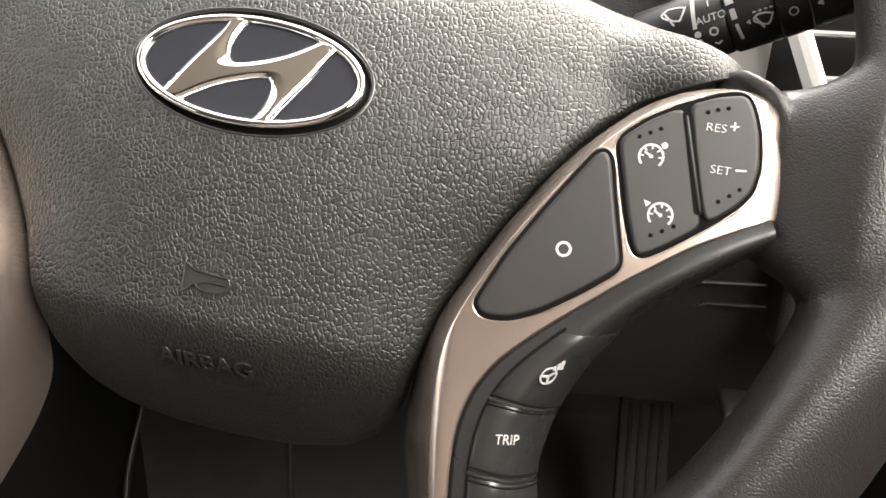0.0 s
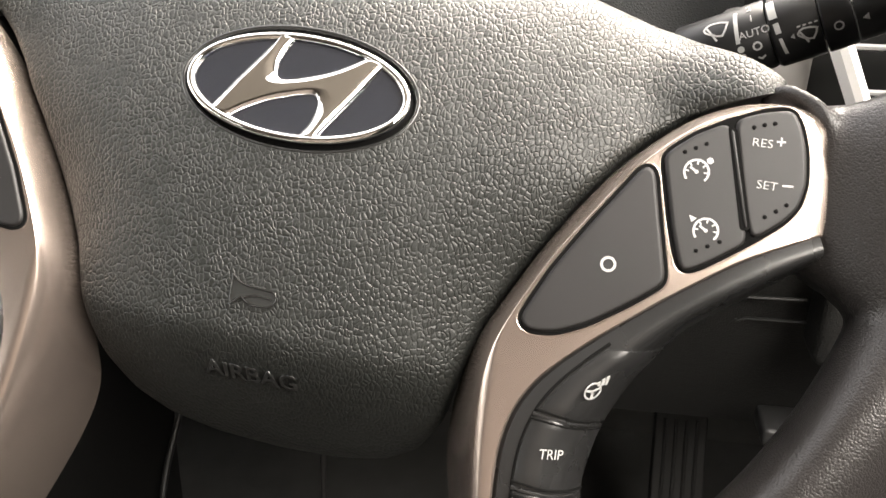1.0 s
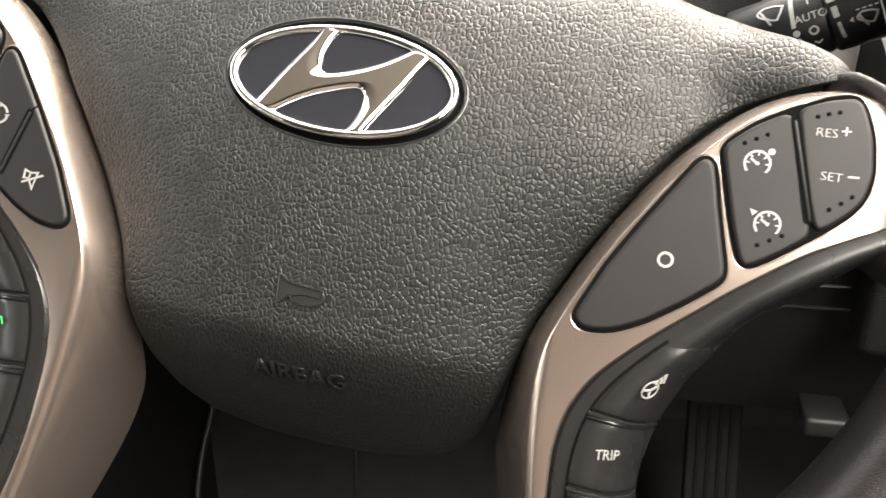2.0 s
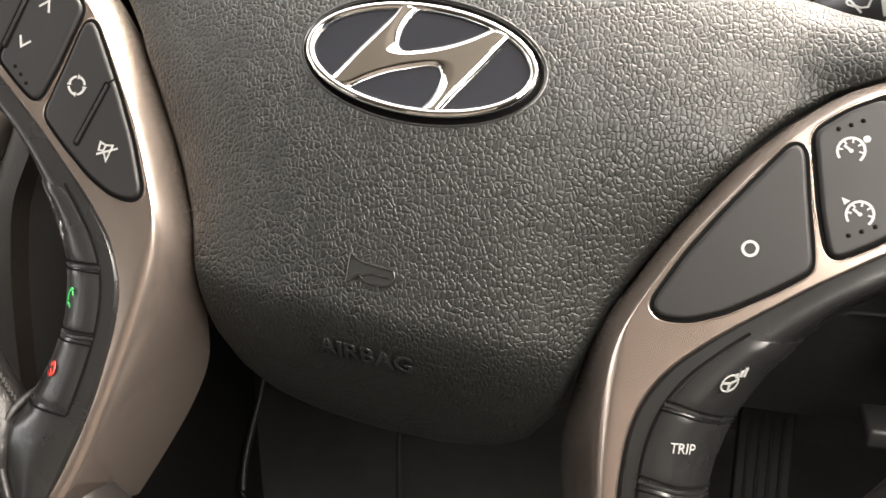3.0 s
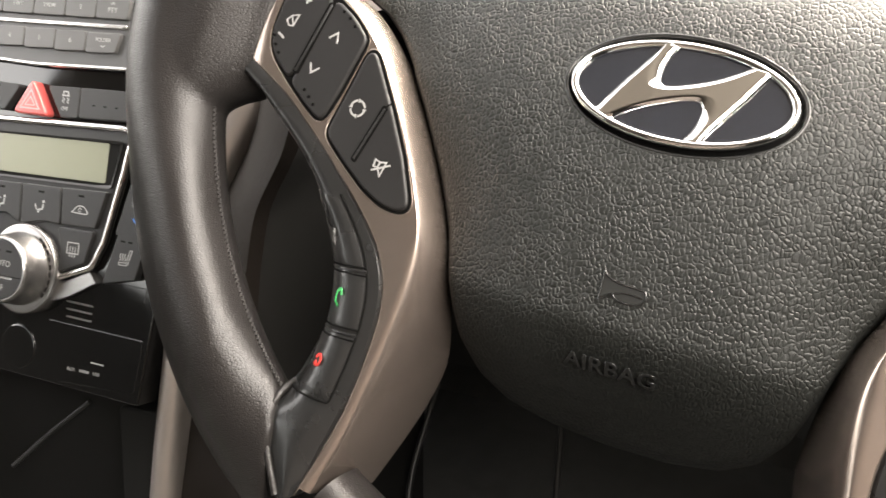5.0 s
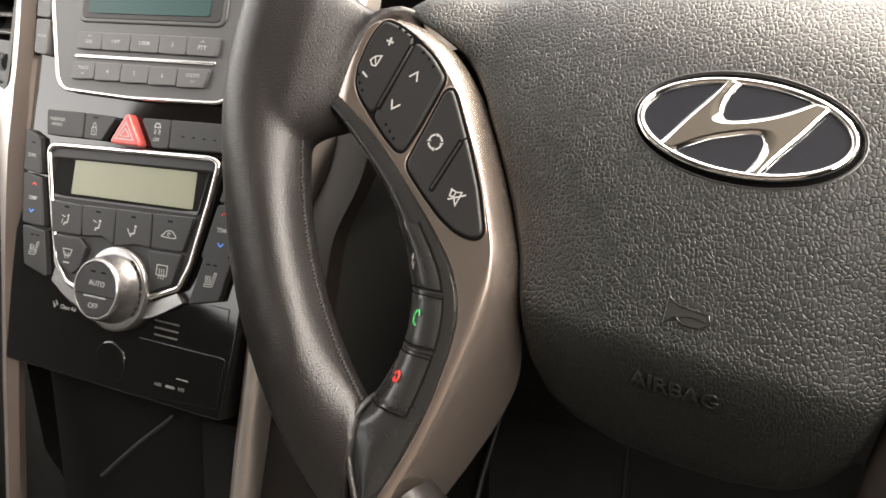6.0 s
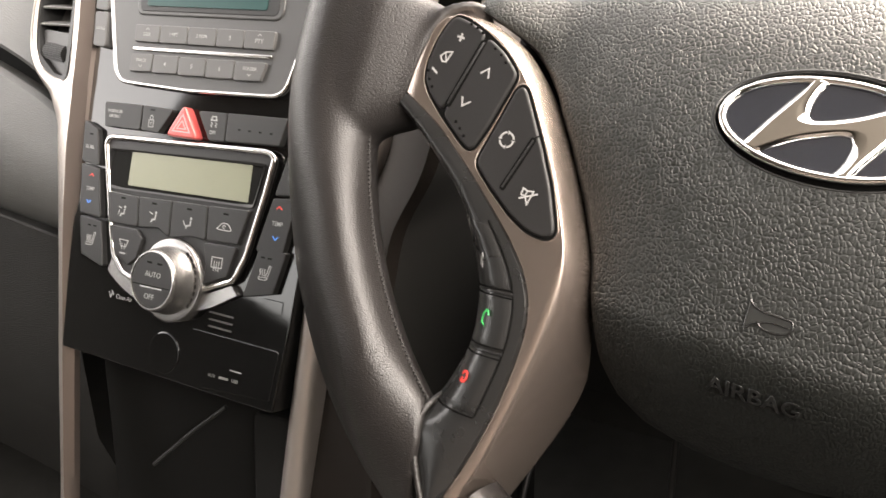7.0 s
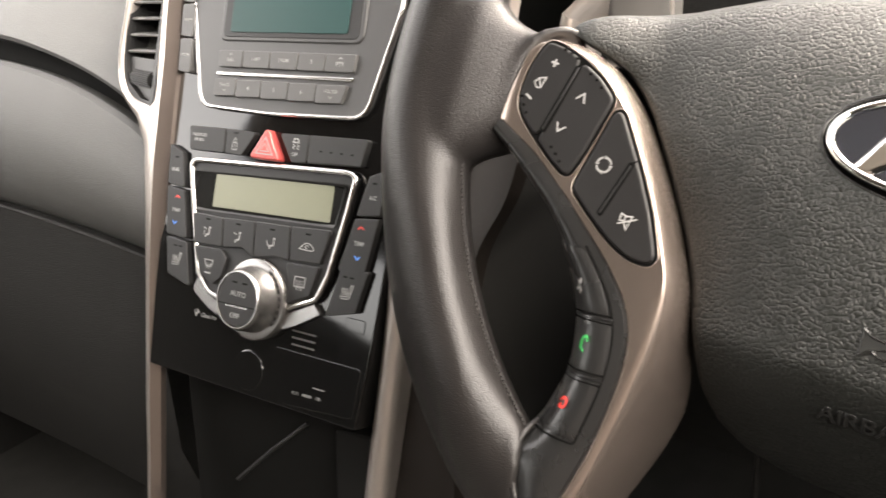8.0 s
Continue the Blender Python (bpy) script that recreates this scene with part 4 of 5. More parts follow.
# climate control
clim = thing("climate_control", "climate panel with pale display, dark keys and silver knob", "climate control", STACK)
CF = [(-70, 101), (62, 105.2), (70, 103.6), (67, 83), (58.6, 43), (52, 28), (30, 19), (6, 12.5), (-24, 13.5), (-40, 17.5), (-50, 28), (-60.6, 65)]
CO = rounded(CF, 6, 6)
part("faceplate", plate(CO, -5, 0.2, 0.6), DKEY, clim, "dark grey faceplate")
part("chrome_frame", tube([(p.x, p.y, 0.6) for p in resample(CO, 140)], 1.9, True, 10), FRAME, clim, "bright chrome frame")
skirt = bmesh.new()
rings(skirt, [[(p[0], p[1], 0.8) for p in q] for q in (spline([(-50, 26), (-37, 15), (-20, 10.5), (6, 9), (30, 15.5), (51, 25)], 8), spline([(-53, 16), (-37, 7), (-20, 2.5), (6, 1), (33, 7.5), (56, 20)], 8))], False)
ex = bmesh.ops.extrude_face_region(skirt, geom=skirt.faces[:])
for v in ex["geom"]:
    if isinstance(v, bmesh.types.BMVert):
        v.co.z -= 0.006
bmesh.ops.recalc_face_normals(skirt, faces=skirt.faces[:])
part("chrome_skirt", skirt, KNOB, clim, "polished silver lower skirt")
keyplate("display_frame", [(-63, 68.5), (59.4, 72.0), (65, 98.4), (-64, 94)], 0, 0.6, GAP, clim, "", 2.5, 0.2)
ins = bmesh.new()
o0 = rounded([(-63, 68.5), (59.4, 72.0), (65, 98.4), (-64, 94)], 2.5)
rings(ins, [[(p.x, p.y, 1.6) for p in o0], [(p.x, p.y, 0.8) for p in resample(inset(o0, 1.2), len(o0))]], True)
part("display_lip", ins, DKEY, clim)
keyplate("display", [(-45, 72.2), (54.5, 74.6), (54.5, 96.4), (-44.5, 93.6)], 0, 0.9, LCD, clim, "pale grey-green display, switched off", 1.2, 0.15)
KD = 2.6


def vent_sign(cx, cy, kind):
    man = [(arc(cx + 2.4, cy + 2.8, 0.9, 0, 330, 10), 0), ([(cx + 2.4, cy + 1.6), (cx + 2.0, cy - 1.4), (cx - 0.4, cy - 1.8), (cx - 1.0, cy - 3.6)], 1.0)]
    up = [([(cx - 3.2, cy + 2.6), (cx - 0.2, cy + 1.6)], 0.6)]
    dn = [([(cx - 3.6, cy + 1.0), (cx - 2.4, cy - 1.6), (cx - 0.6, cy - 2.6)], 0.6)]
    return man + (up + [([(cx - 3.0, cy - 2.6), (cx - 2.0, cy + 0.4)], 0.5)] if kind == 0 else up if kind == 1 else dn)


keys = [([(-60, 66.6), (-32.4, 66.2), (-30.2, 47.4), (-55.8, 46.8)], "airflow sign"), ([(-31.6, 66.6), (-3.6, 67.6), (-2.2, 45.0), (-12, 49.6), (-29.2, 47.4)], "airflow sign"), ([(-2.8, 67.8), (25.6, 68.6), (27.6, 48.0), (16, 48.6), (-1.4, 45.0)], "airflow sign"), ([(26.6, 68.8), (58.2, 70.4), (52.8, 49.4), (28.6, 48.2)], "recirculation sign")]
cents = [(-45, 55.6), (-17.5, 55.8), (12, 56.4), (41, 57.6)]
for i, (pts, what) in enumerate(keys):
    kk = keyplate("climate_key", pts, 0, KD, DKEY, clim, "dark key with an " + what if i < 3 else "dark key with a recirculation sign", 1.6, 0.7)
    cx, cy = cents[i]
    if i < 3:
        icon(vent_sign(cx, cy, i), WHITE, kk, KD)
    else:
        icon([(spline([(cx - 5, cy - 0.6), (cx - 3.4, cy + 1.0), (cx - 1.4, cy + 2.6), (cx + 2.2, cy + 2.6), (cx + 4.8, cy + 0.6), (cx + 4.8, cy - 1.2), (cx - 4.8, cy - 1.2), (cx - 5, cy - 0.6)], 3), 0.6), (arc(cx, cy + 0.6, 1.0, 0, 300, 10), 0.5)], WHITE, kk, KD)
    icon([([(cx - 2, cy + 8.2), (cx + 2, cy + 8.2)], 1.2)], GAP, kk, KD, "lamp")
kk = keyplate("climate_key", [(-54.8, 45.4), (-30.4, 46.0), (-24, 41), (-27.6, 28), (-34, 22.6), (-46.8, 27.6)], 0, KD, DKEY, clim, "dark key with a windscreen sign", 1.6, 0.7)
icon([([(-43.6, 37.8), (-35.8, 37.8), (-37.4, 33.8), (-42, 33.8), (-43.6, 37.8)], 0.6), ([(-41, 31.8), (-41, 35.6)], 0.5), ([(-38.6, 31.8), (-38.6, 35.6)], 0.5), ([(-42.4, 29.4), (-37.0, 29.4)], 1.0)], WHITE, kk, KD)
kk = keyplate("climate_key", [(26.4, 46.8), (52.4, 47.8), (48.0, 29.4), (30, 21.6), (30.5, 34)], 0, KD, DKEY, clim, "dark key with a rear window sign", 1.6, 0.7)
icon([([(35.2, 39.6), (43.2, 39.8), (43.2, 33.8), (35.2, 33.6), (35.2, 39.6)], 0.6), ([(37.4, 31.6), (37.4, 37.6)], 0.5), ([(39.2, 31.6), (39.2, 37.6)], 0.5), ([(41, 31.6), (41, 37.6)], 0.5)], WHITE, kk, KD)

KC = (5.0, 20.0)


def lathe(profile, seg=72, ribs=None):
    """Rows of radius and height round the knob's axis; ribs: radius range that is grooved."""
    bm = bmesh.new()
    loops = []
    for r, d in profile:
        loop = []
        for i in range(seg):
            a = 2 * math.pi * i / seg
            rr = r
            if ribs and ribs[0] <= d <= ribs[1] and i % 2:
                rr = r - 0.5
            loop.append((KC[0] + rr * math.cos(a), KC[1] + rr * math.sin(a), d))
        loops.append(loop)
    rings(bm, loops, True, False, True)
    bmesh.ops.recalc_face_normals(bm, faces=bm.faces[:])
    return bm


knob = part("knob", lathe([(25.6, -4), (25.6, 3.4), (25.0, 4.2), (23.8, 4.4)]), KNOB, clim, "silver knob base ring")
part("tick_ring", lathe([(23.8, 4.0), (23.6, 4.8), (20.0, 5.0)]), KNOB, knob, "bright ring with dark ticks")
for i in range(9):
    a0 = 58 - i * 11
    tick = arc(KC[0], KC[1], 23.0, a0, a0 - 7, 4) + arc(KC[0], KC[1], 21.5, a0 - 7, a0, 4)
    icon([(tick, 0)], GAP, knob, 4.9, "tick")
part("grip", lathe([(21.0, 4.6), (20.8, 6.2), (20.4, 7), (18.8, 16), (18.2, 17.6), (17.4, 18.4), (16.7, 18.4), (16.4, 17.4), (16.3, 15)], 144, (7, 16)), KNOB, knob, "ribbed silver grip")
cap_o = [Vector((KC[0] + 16.6 * math.cos(2 * math.pi * i / 64), KC[1] + 16.4 * math.sin(2 * math.pi * i / 64))) for i in range(64)]
part("knob_cap", plate(cap_o, 15, 18.0, 0.8), DKEY, knob, "dark grey knob face")
icon([([(KC[0] - 15.4, KC[1] - 3.8), (KC[0] + 15.4, KC[1] - 3.0)], 0.7)], GAP, knob, 18.0, "groove")
icon([([(KC[0] - 9, KC[1] - 4.6), (KC[0] + 9, KC[1] - 4.2)], 1.2)], KNOB, knob, 17.9, "bar")
lettering("AUTO", 3.2, WHITE, knob, at(KC[0] + 0.6, KC[1] + 3.4, 18.1), bold=0.02)
lettering("OFF", 3.2, WHITE, knob, at(KC[0] - 0.4, KC[1] - 10.0, 18.1), bold=0.02)
icon([([(KC[0] - 5.4, KC[1] + 10.4), (KC[0] - 1.4, KC[1] + 10.4)], 1.2), ([(KC[0] + 3.0, KC[1] + 10.4), (KC[0] + 7.0, KC[1] + 10.4)], 1.2)], GAP, knob, 18.0, "lamp")

# key columns on both sides of the climate panel
COL = [[(92.5, 110), (79.4, 104.8), (73.4, 81.0), (90.6, 82.8)], [(90.4, 81.6), (73.0, 79.6), (65.4, 48.0), (85.4, 49.0)], [(85.2, 47.6), (64.8, 46.2), (57.4, 17.0), (79.6, 22.6)]]
for s in (-1, 1):
    for i, pts in enumerate(COL):
        if s > 0 and i == 2:
            pts = [(a + 3, b + 3) for a, b in pts]
        kk = keyplate("column_key", side(pts, s), -6, 1.2, DKEY, clim, ("dark key lettered DUAL" if s < 0 else "dark key lettered A/C") if i == 0 else "dark key lettered TEMP with red and blue arrows" if i == 1 else "dark key with a heated seat sign", 1.8, 0.7)
        cx = s * sum(p[0] for p in pts) / 4
        cy = sum(p[1] for p in pts) / 4
        if i == 0:
            lettering("DUAL" if s < 0 else "A/C", 2.4, WHITE, kk, at(cx, cy - 2, 1.25), bold=0.02, squeeze=0.9)
            icon([([(cx - 1.6, cy + 6.4), (cx + 1.6, cy + 6.4)], 1.1)], GAP, kk, 1.2, "lamp")
        elif i == 1:
            lettering("TEMP", 2.5, WHITE, kk, at(cx, cy + 1, 1.25), bold=0.02, squeeze=0.9)
            icon([([(cx - 2, cy + 9.4), (cx, cy + 11.0), (cx + 2, cy + 9.4)], 0.6)], RED, kk, 1.2)
            icon([([(cx - 2, cy - 6.2), (cx, cy - 8.2), (cx + 2, cy - 6.2)], 0.7)], BLUE, kk, 1.2)
        else:
            waves = [(spline([(cx + x - 0.3, cy - 1.4), (cx + x + 0.4, cy - 0.2), (cx + x - 0.4, cy + 1.2), (cx + x + 0.3, cy + 2.6)], 3), 0.55) for x in (-3.4, -1.8, -0.2)]
            icon([([(cx + 4.0, cy + 4.6), (cx + 2.0, cy - 2.6), (cx + 1.0, cy - 3.6), (cx - 4.0, cy - 3.8), (cx - 4.2, cy - 2.4), (cx + 0.8, cy - 2.2), (cx + 2.6, cy + 4.8), (cx + 4.0, cy + 4.6)], 0.5)] + waves, WHITE, kk, 1.2)
            icon([([(cx - 4.4, cy + 9), (cx - 1.4, cy + 9)], 1.0), ([(cx + 0.6, cy + 9), (cx + 3.6, cy + 9)], 1.0)], GAP, kk, 1.2, "lamp")
lettering("Clean Air", 2.7, WHITE, stack, at(-39.0, 0.2, -2.9), bold=0.03, squeeze=0.95)
icon([([(-53, 2.4), (-51.2, -1.0), (-49.6, 2.6)], 0.9), ([(-50.8, 3.4), (-48.4, 0.6)], 0.8)], WHITE, stack, -3.0)
for i in range(3):
    keyplate("grille_slot", quad(34 + i * 0.4, 53, 5.6 - i * 4.2, 6.6 - i * 4.2), -3.4, -2.6, KEY, stack, "", 0.4, 0.1)
keyplate("emblem_tab", quad(74, 88, 14, 22), -4, -2.6, GLOSS, stack, "", 1, 0.3)

# sockets under the panel
sock = thing("socket_panel", "dark panel with sockets lettered AUX and USB", "socket panel", STACK @ pose(0, 0, 0))
keyplate("panel_face", [(22, -6), (90, -6), (88, -36), (34, -40), (22, -30)], -9, -2.7, GLOSS, sock, "dark gloss face", 3)
lettering("AUX", 1.9, DIM, sock, at(42.7, -31.0, -2.6), bold=0.02)
lettering("USB", 1.9, DIM, sock, at(60.8, -30.4, -2.6), bold=0.02)
icon([([(48.6, -30.7), (55.6, -30.5)], 1.5)], DIM, sock, -2.7, "bar")
icon([([(56.0, -24.6), (65.0, -24.6)], 0.7)], WHITE, sock, -2.7, "socket_edge")
dial = bmesh.new()
rings(dial, [[(2 + r * math.cos(2 * math.pi * i / 32), -26 + r * math.sin(2 * math.pi * i / 32), d) for i in range(32)] for r, d in ((13, -6), (13, -2.8), (12.4, -2.5), (11.6, -2.5))], True, False, True)
part("socket_cap", dial, GLOSS, sock, "round dark socket cover")

# left air vent
vent = thing("air_vent", "satin silver framed air vent with dark slats", "air vent", STACK)
arm_out = spline([(-157, 262), (-157.2, 206), (-159.2, 178), (-158.2, 160), (-155.2, 148), (-148.6, 138), (-139.5, 130), (-131.5, 122.6), (-124, 110)], 6)
arm_in = spline([(-152.5, 262), (-152.6, 206), (-154.2, 180), (-152.8, 162), (-149.0, 150), (-142.4, 142), (-133, 137), (-118, 133.2), (-113, 131)], 6)
band = bmesh.new()
rings(band, [[(o.x + (i.x - o.x) * f, o.y + (i.y - o.y) * f, h) for o, i in zip(arm_out, arm_in)] for f, h in ((0.0, -14), (0.0, -0.6), (0.08, 0.9), (0.3, 2.4), (0.6, 2.9), (0.88, 2.2), (1.0, 0.6), (1.02, -12))], False)
bmesh.ops.recalc_face_normals(band, faces=band.faces[:])
part("frame", band, STRIP, vent, "satin silver frame")
keyplate("housing", [(-156, 262), (-156, 170), (-150, 146), (-132, 133), (-118, 134), (-119, 262)], -70, -34, GAP, vent, "", 4)
lip = bmesh.new()
vl = rounded([(-153, 262), (-153, 170), (-147, 150), (-130, 138), (-120, 136), (-120.5, 262)], 5)
rings(lip, [[(p.x, p.y, 1) for p in inset(vl, -4)], [(p.x, p.y, 0.4) for p in vl], [(p.x, p.y, -34) for p in inset(vl, 2)]], True)
bmesh.ops.recalc_face_normals(lip, faces=lip.faces[:])
part("inner_lip", lip, DKEY, vent)
for i in range(8):
    b = 171.6 + i * 11.5
    sb = bmesh.new()
    prof = [(-20, 6.4), (-8, 3.0), (-2, 0.6), (-0.8, -0.6), (-1.6, -1.4), (-9, 0.6), (-21, 4.2)]
    rings(sb, [[(a, b + y, d) for d, y in prof] for a in (-152, -145, -128, -121)], True, True, True)
    bmesh.ops.recalc_face_normals(sb, faces=sb.faces[:])
    part("slat", sb, SLAT, vent, "grey slat")
keyplate("thumbwheel_plate", [(-151, 168), (-119, 166), (-118, 136), (-131, 139), (-147, 151)], -12, -3, FACE, vent, "", 3)
tw = part("thumbwheel", tube([(-143, 153.4, -3.4), (-124, 151.4, -3.4)], 4.4, seg=20), DKEY, vent, "ribbed dark thumbwheel")
for i in range(8):
    b = 147.5 + i * 1.4
    d = -1.8 + 3.2 * math.sin(math.pi * (i + 0.5) / 8)
    part("rib", tube([(-143, b + 1.0, d), (-124, b - 1.0, d)], 0.75, seg=6), DKEY, tw)


# ---- passenger side of the dashboard ----
def sheet(name, rows, mat, parent, label, n=6):
    """A skin through rows of points in the stack's axes."""
    bm = bmesh.new()
    rings(bm, [spline(r, n) for r in rows], False)
    bmesh.ops.recalc_face_normals(bm, faces=bm.faces[:])
    return part(name, bm, mat, parent, label)


dash = thing("dashboard", "dark grey grained dashboard with a curved lower seam", "dashboard", STACK, kind="structure")
A = (-900, -600, -420, -316, -236, -176, -140, -121)
BT = (192, 192, 187, 177.5, 162.5, 145, 128, 113)
BB = (172, 172, 167, 160, 147.5, 130.5, 117, 107)
BL = (46, 46, 44, 41, 36, 31, 27.5, 25.5)
sheet("upper_pad", [[(a, t + 260, -230) for a, t in zip(A, BT)], [(a, t + 190, -130) for a, t in zip(A, BT)], [(a, t + 110, -48) for a, t in zip(A, BT)], [(a, t + 55, -20) for a, t in zip(A, BT)], [(a, t + 18, -9) for a, t in zip(A, BT)], [(a, t + 3, -6) for a, t in zip(A, BT)], [(a, t, -8) for a, t in zip(A, BT)], [(a, t - 2, -26) for a, t in zip(A, BT)]], DASH, dash, "grained grey upper pad")
sheet("seam", [[(a, t + 3, -26) for a, t in zip(A, BT)], [(a, t - 12, -25) for a, t in zip(A, BB)]], GAP, dash, "dark seam")
sheet("middle_pad", [[(a, t + 1, -28) for a, t in zip(A, BB)], [(a, t, -13) for a, t in zip(A, BB)], [(a, t - 4, -9) for a, t in zip(A, BB)], [(a, t + (l - t) * 0.35, -6) for a, t, l in zip(A, BB, BL)], [(a, t + (l - t) * 0.62, -9) for a, t, l in zip(A, BB, BL)], [(a, t + (l - t) * 0.82, -17) for a, t, l in zip(A, BB, BL)], [(a, l + 4, -29) for a, l in zip(A, BL)], [(a, l, -38) for a, l in zip(A, BL)]], DASH, dash, "grained grey lower pad")
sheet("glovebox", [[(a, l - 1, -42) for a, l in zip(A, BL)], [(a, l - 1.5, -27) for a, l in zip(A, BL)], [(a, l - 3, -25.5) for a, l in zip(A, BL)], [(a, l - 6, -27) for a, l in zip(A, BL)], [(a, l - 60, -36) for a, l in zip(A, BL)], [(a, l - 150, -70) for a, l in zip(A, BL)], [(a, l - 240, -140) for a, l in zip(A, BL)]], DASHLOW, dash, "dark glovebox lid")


# ---- driver's side behind the wheel, in car axes ----
def box(name, x0, x1, y0, y1, z0, z1, mat, parent=None, label="", bevel=0.006, m=None):
    bm = bmesh.new()
    bmesh.ops.create_cube(bm, size=1)
    for v in bm.verts:
        v.co = Vector((x0 + (v.co.x + 0.5) * (x1 - x0), y0 + (v.co.y + 0.5) * (y1 - y0), z0 + (v.co.z + 0.5) * (z1 - z0)))
    if bevel:
        bmesh.ops.bevel(bm, geom=bm.edges[:], offset=bevel, segments=3, affect="EDGES", profile=0.5)
    return part(name, bm, mat, parent, label, m)


lower = thing("driver_dash", "dark lower dashboard behind the steering wheel", "dashboard", kind="structure")
side_panel = bmesh.new()
edge = spline([(-0.150, 0.640), (-0.157, 0.615), (-0.165, 0.594), (-0.180, 0.568), (-0.187, 0.545), (-0.193, 0.515), (-0.201, 0.45), (-0.212, 0.30), (-0.215, 0.10)], 5)
rings(side_panel, [[(-254 + 26 * smooth((z - 0.51) / 0.08), 92 + 0.4 * (z * 1000 - 480) + 14 * smooth((0.56 - z) / 0.1), z * 1000) for x, z in edge], [(x * 1000 - 14, 74, z * 1000) for x, z in edge], [(x * 1000 - 4, 68, z * 1000) for x, z in edge], [(x * 1000, 74, z * 1000) for x, z in edge]], False)
bmesh.ops.recalc_face_normals(side_panel, faces=side_panel.faces[:])
inner = bmesh.new()
rings(inner, [[(x * 1000, y, z * 1000) for x, z in edge] for y in (74, 84, 300)], False)
bmesh.ops.recalc_face_normals(inner, faces=inner.faces[:])
part("footwell_side", inner, GAP, lower, "black footwell side")
part("console_side", side_panel, BROWN, lower, "brown-grey console flank")
knee = bmesh.new()
kp = [(0.24, 0.66), (0.215, 0.60), (0.205, 0.56), (0.225, 0.545), (0.215, 0.53), (0.23, 0.46), (0.27, 0.38), (0.36, 0.34), (0.5, 0.33)]
rings(knee, [[(x * 1000, y * 1000, z * 1000) for y, z in kp] for x in (-0.21, 0.0, 0.2, 0.42)], False)
bmesh.ops.recalc_face_normals(knee, faces=knee.faces[:])
part("knee_panel", knee, DARK, lower, "dark knee panel")
box("switch_blank", 0.20, 0.27, 0.19, 0.22, 0.47, 0.535, DARK, lower, "dark blank panel with rounded edges", 0.006)

for run in ([(150, 218, 494), (170, 218, 494), (198, 214, 497)], [(168, 228, 474), (172, 226, 477), (200, 214, 484)], [(164, 232, 462), (165, 228, 474), (168, 227, 476)]):
    part("panel_edge", tube(run, 1.1, seg=8), DKEY, lower, "dark rounded panel edge")
box("release_handle", 0.188, 0.212, 0.205, 0.232, 0.408, 0.420, DKEY, lower, "dark grey release handle", 0.003)

cluster = thing("instrument_cluster", "dark instrument cluster with a satin silver side trim", "instrument cluster", kind="structure")
box("housing", -0.20, 0.20, 0.235, 0.36, 0.60, 0.80, DARK, cluster, "dark housing", 0.02)
box("bridge", -0.185, -0.147, 0.215, 0.24, 0.60, 0.74, PALE, cluster, "pale grey side panel", 0.006)
part("edge_trim", tube([(-146, 214, 600), (-146, 214, 740)], 1.2, seg=8), STRIP, cluster, "thin bright edge")
bar = tube([(-200, 195, 610), (-190, 200, 655), (-174, 206, 690), (-160, 212, 720)], 13, seg=16)
part("side_trim", bar, STRIP, cluster, "satin silver cluster trim")

col = thing("steering_column", "dark plastic steering column cover", "steering column", WHEEL)
bmc = bmesh.new()
loops = []
for w, su, sv in ((-60, 46, 40), (-75, 52, 46), (-200, 56, 52), (-330, 56, 56)):
    loops.append([(su * math.copysign(abs(math.cos(t)) ** 0.6, math.cos(t)), -4 + sv * math.copysign(abs(math.sin(t)) ** 0.6, math.sin(t)), w) for t in [2 * math.pi * i / 40 for i in range(40)]])
rings(bmc, loops, True, True, True)
bmesh.ops.recalc_face_normals(bmc, faces=bmc.faces[:])
part("cover", bmc, DARK, col, "dark grained cover")

# wiper stalk
stalk = thing("wiper_stalk", "black wiper stalk with white printed signs", "stalk")
AX = Vector((0.92, -0.22, 0.42)).normalized()
AY = Vector((0, 0, 1)).cross(AX).normalized()
SM = Matrix((AX, AY, AX.cross(AY))).transposed().to_4x4()
SM.translation = Vector((0.1185, 0.060, 0.656)) - AX * 0.0585
stalk.matrix_basis = SM


def along(rows, seg=40):
    """A turned body along x; rows of x and radius in millimetres."""
    bm = bmesh.new()
    rings(bm, [[(x, r * math.cos(2 * math.pi * i / seg), r * math.sin(2 * math.pi * i / seg)) for i in range(seg)] for x, r in rows], True, True, True)
    bmesh.ops.recalc_face_normals(bm, faces=bm.faces[:])
    return bm


part("shaft", along([(-60, 6), (20, 6.5), (34, 8), (38, 8.6)]), STALK, stalk, "black shaft")
part("switch_ring", along([(38.4, 9.4), (39, 9.8), (63, 9.8), (63.6, 9.4)]), STALK, stalk, "black turning ring")
part("grip", along([(64, 9.6), (64.8, 10.3), (76.4, 10.2), (76.8, 9.9)]), STALK, stalk, "black grip")
part("grip", along([(77.2, 9.9), (77.6, 10.2), (84.6, 10.0), (85.1, 9.6)]), STALK, stalk, "black grip end")
part("end_cap", along([(85.5, 9.2), (86.2, 9.6), (100, 9.3), (106, 8), (109, 5)]), STALK, stalk, "black end button")


def round_print(lines, mat, r, name="symbol"):
    """Print bent round the stalk: x along it, y round it, facing the driver."""
    bm = strokes(lines, 0, 0.12)
    for v in bm.verts:
        t, h = v.co.y / (r * MM), r * MM + v.co.z
        v.co = Vector((v.co.x, -h * math.cos(t), h * math.sin(t)))
    return part(name, bm, mat, stalk, "", None, True)


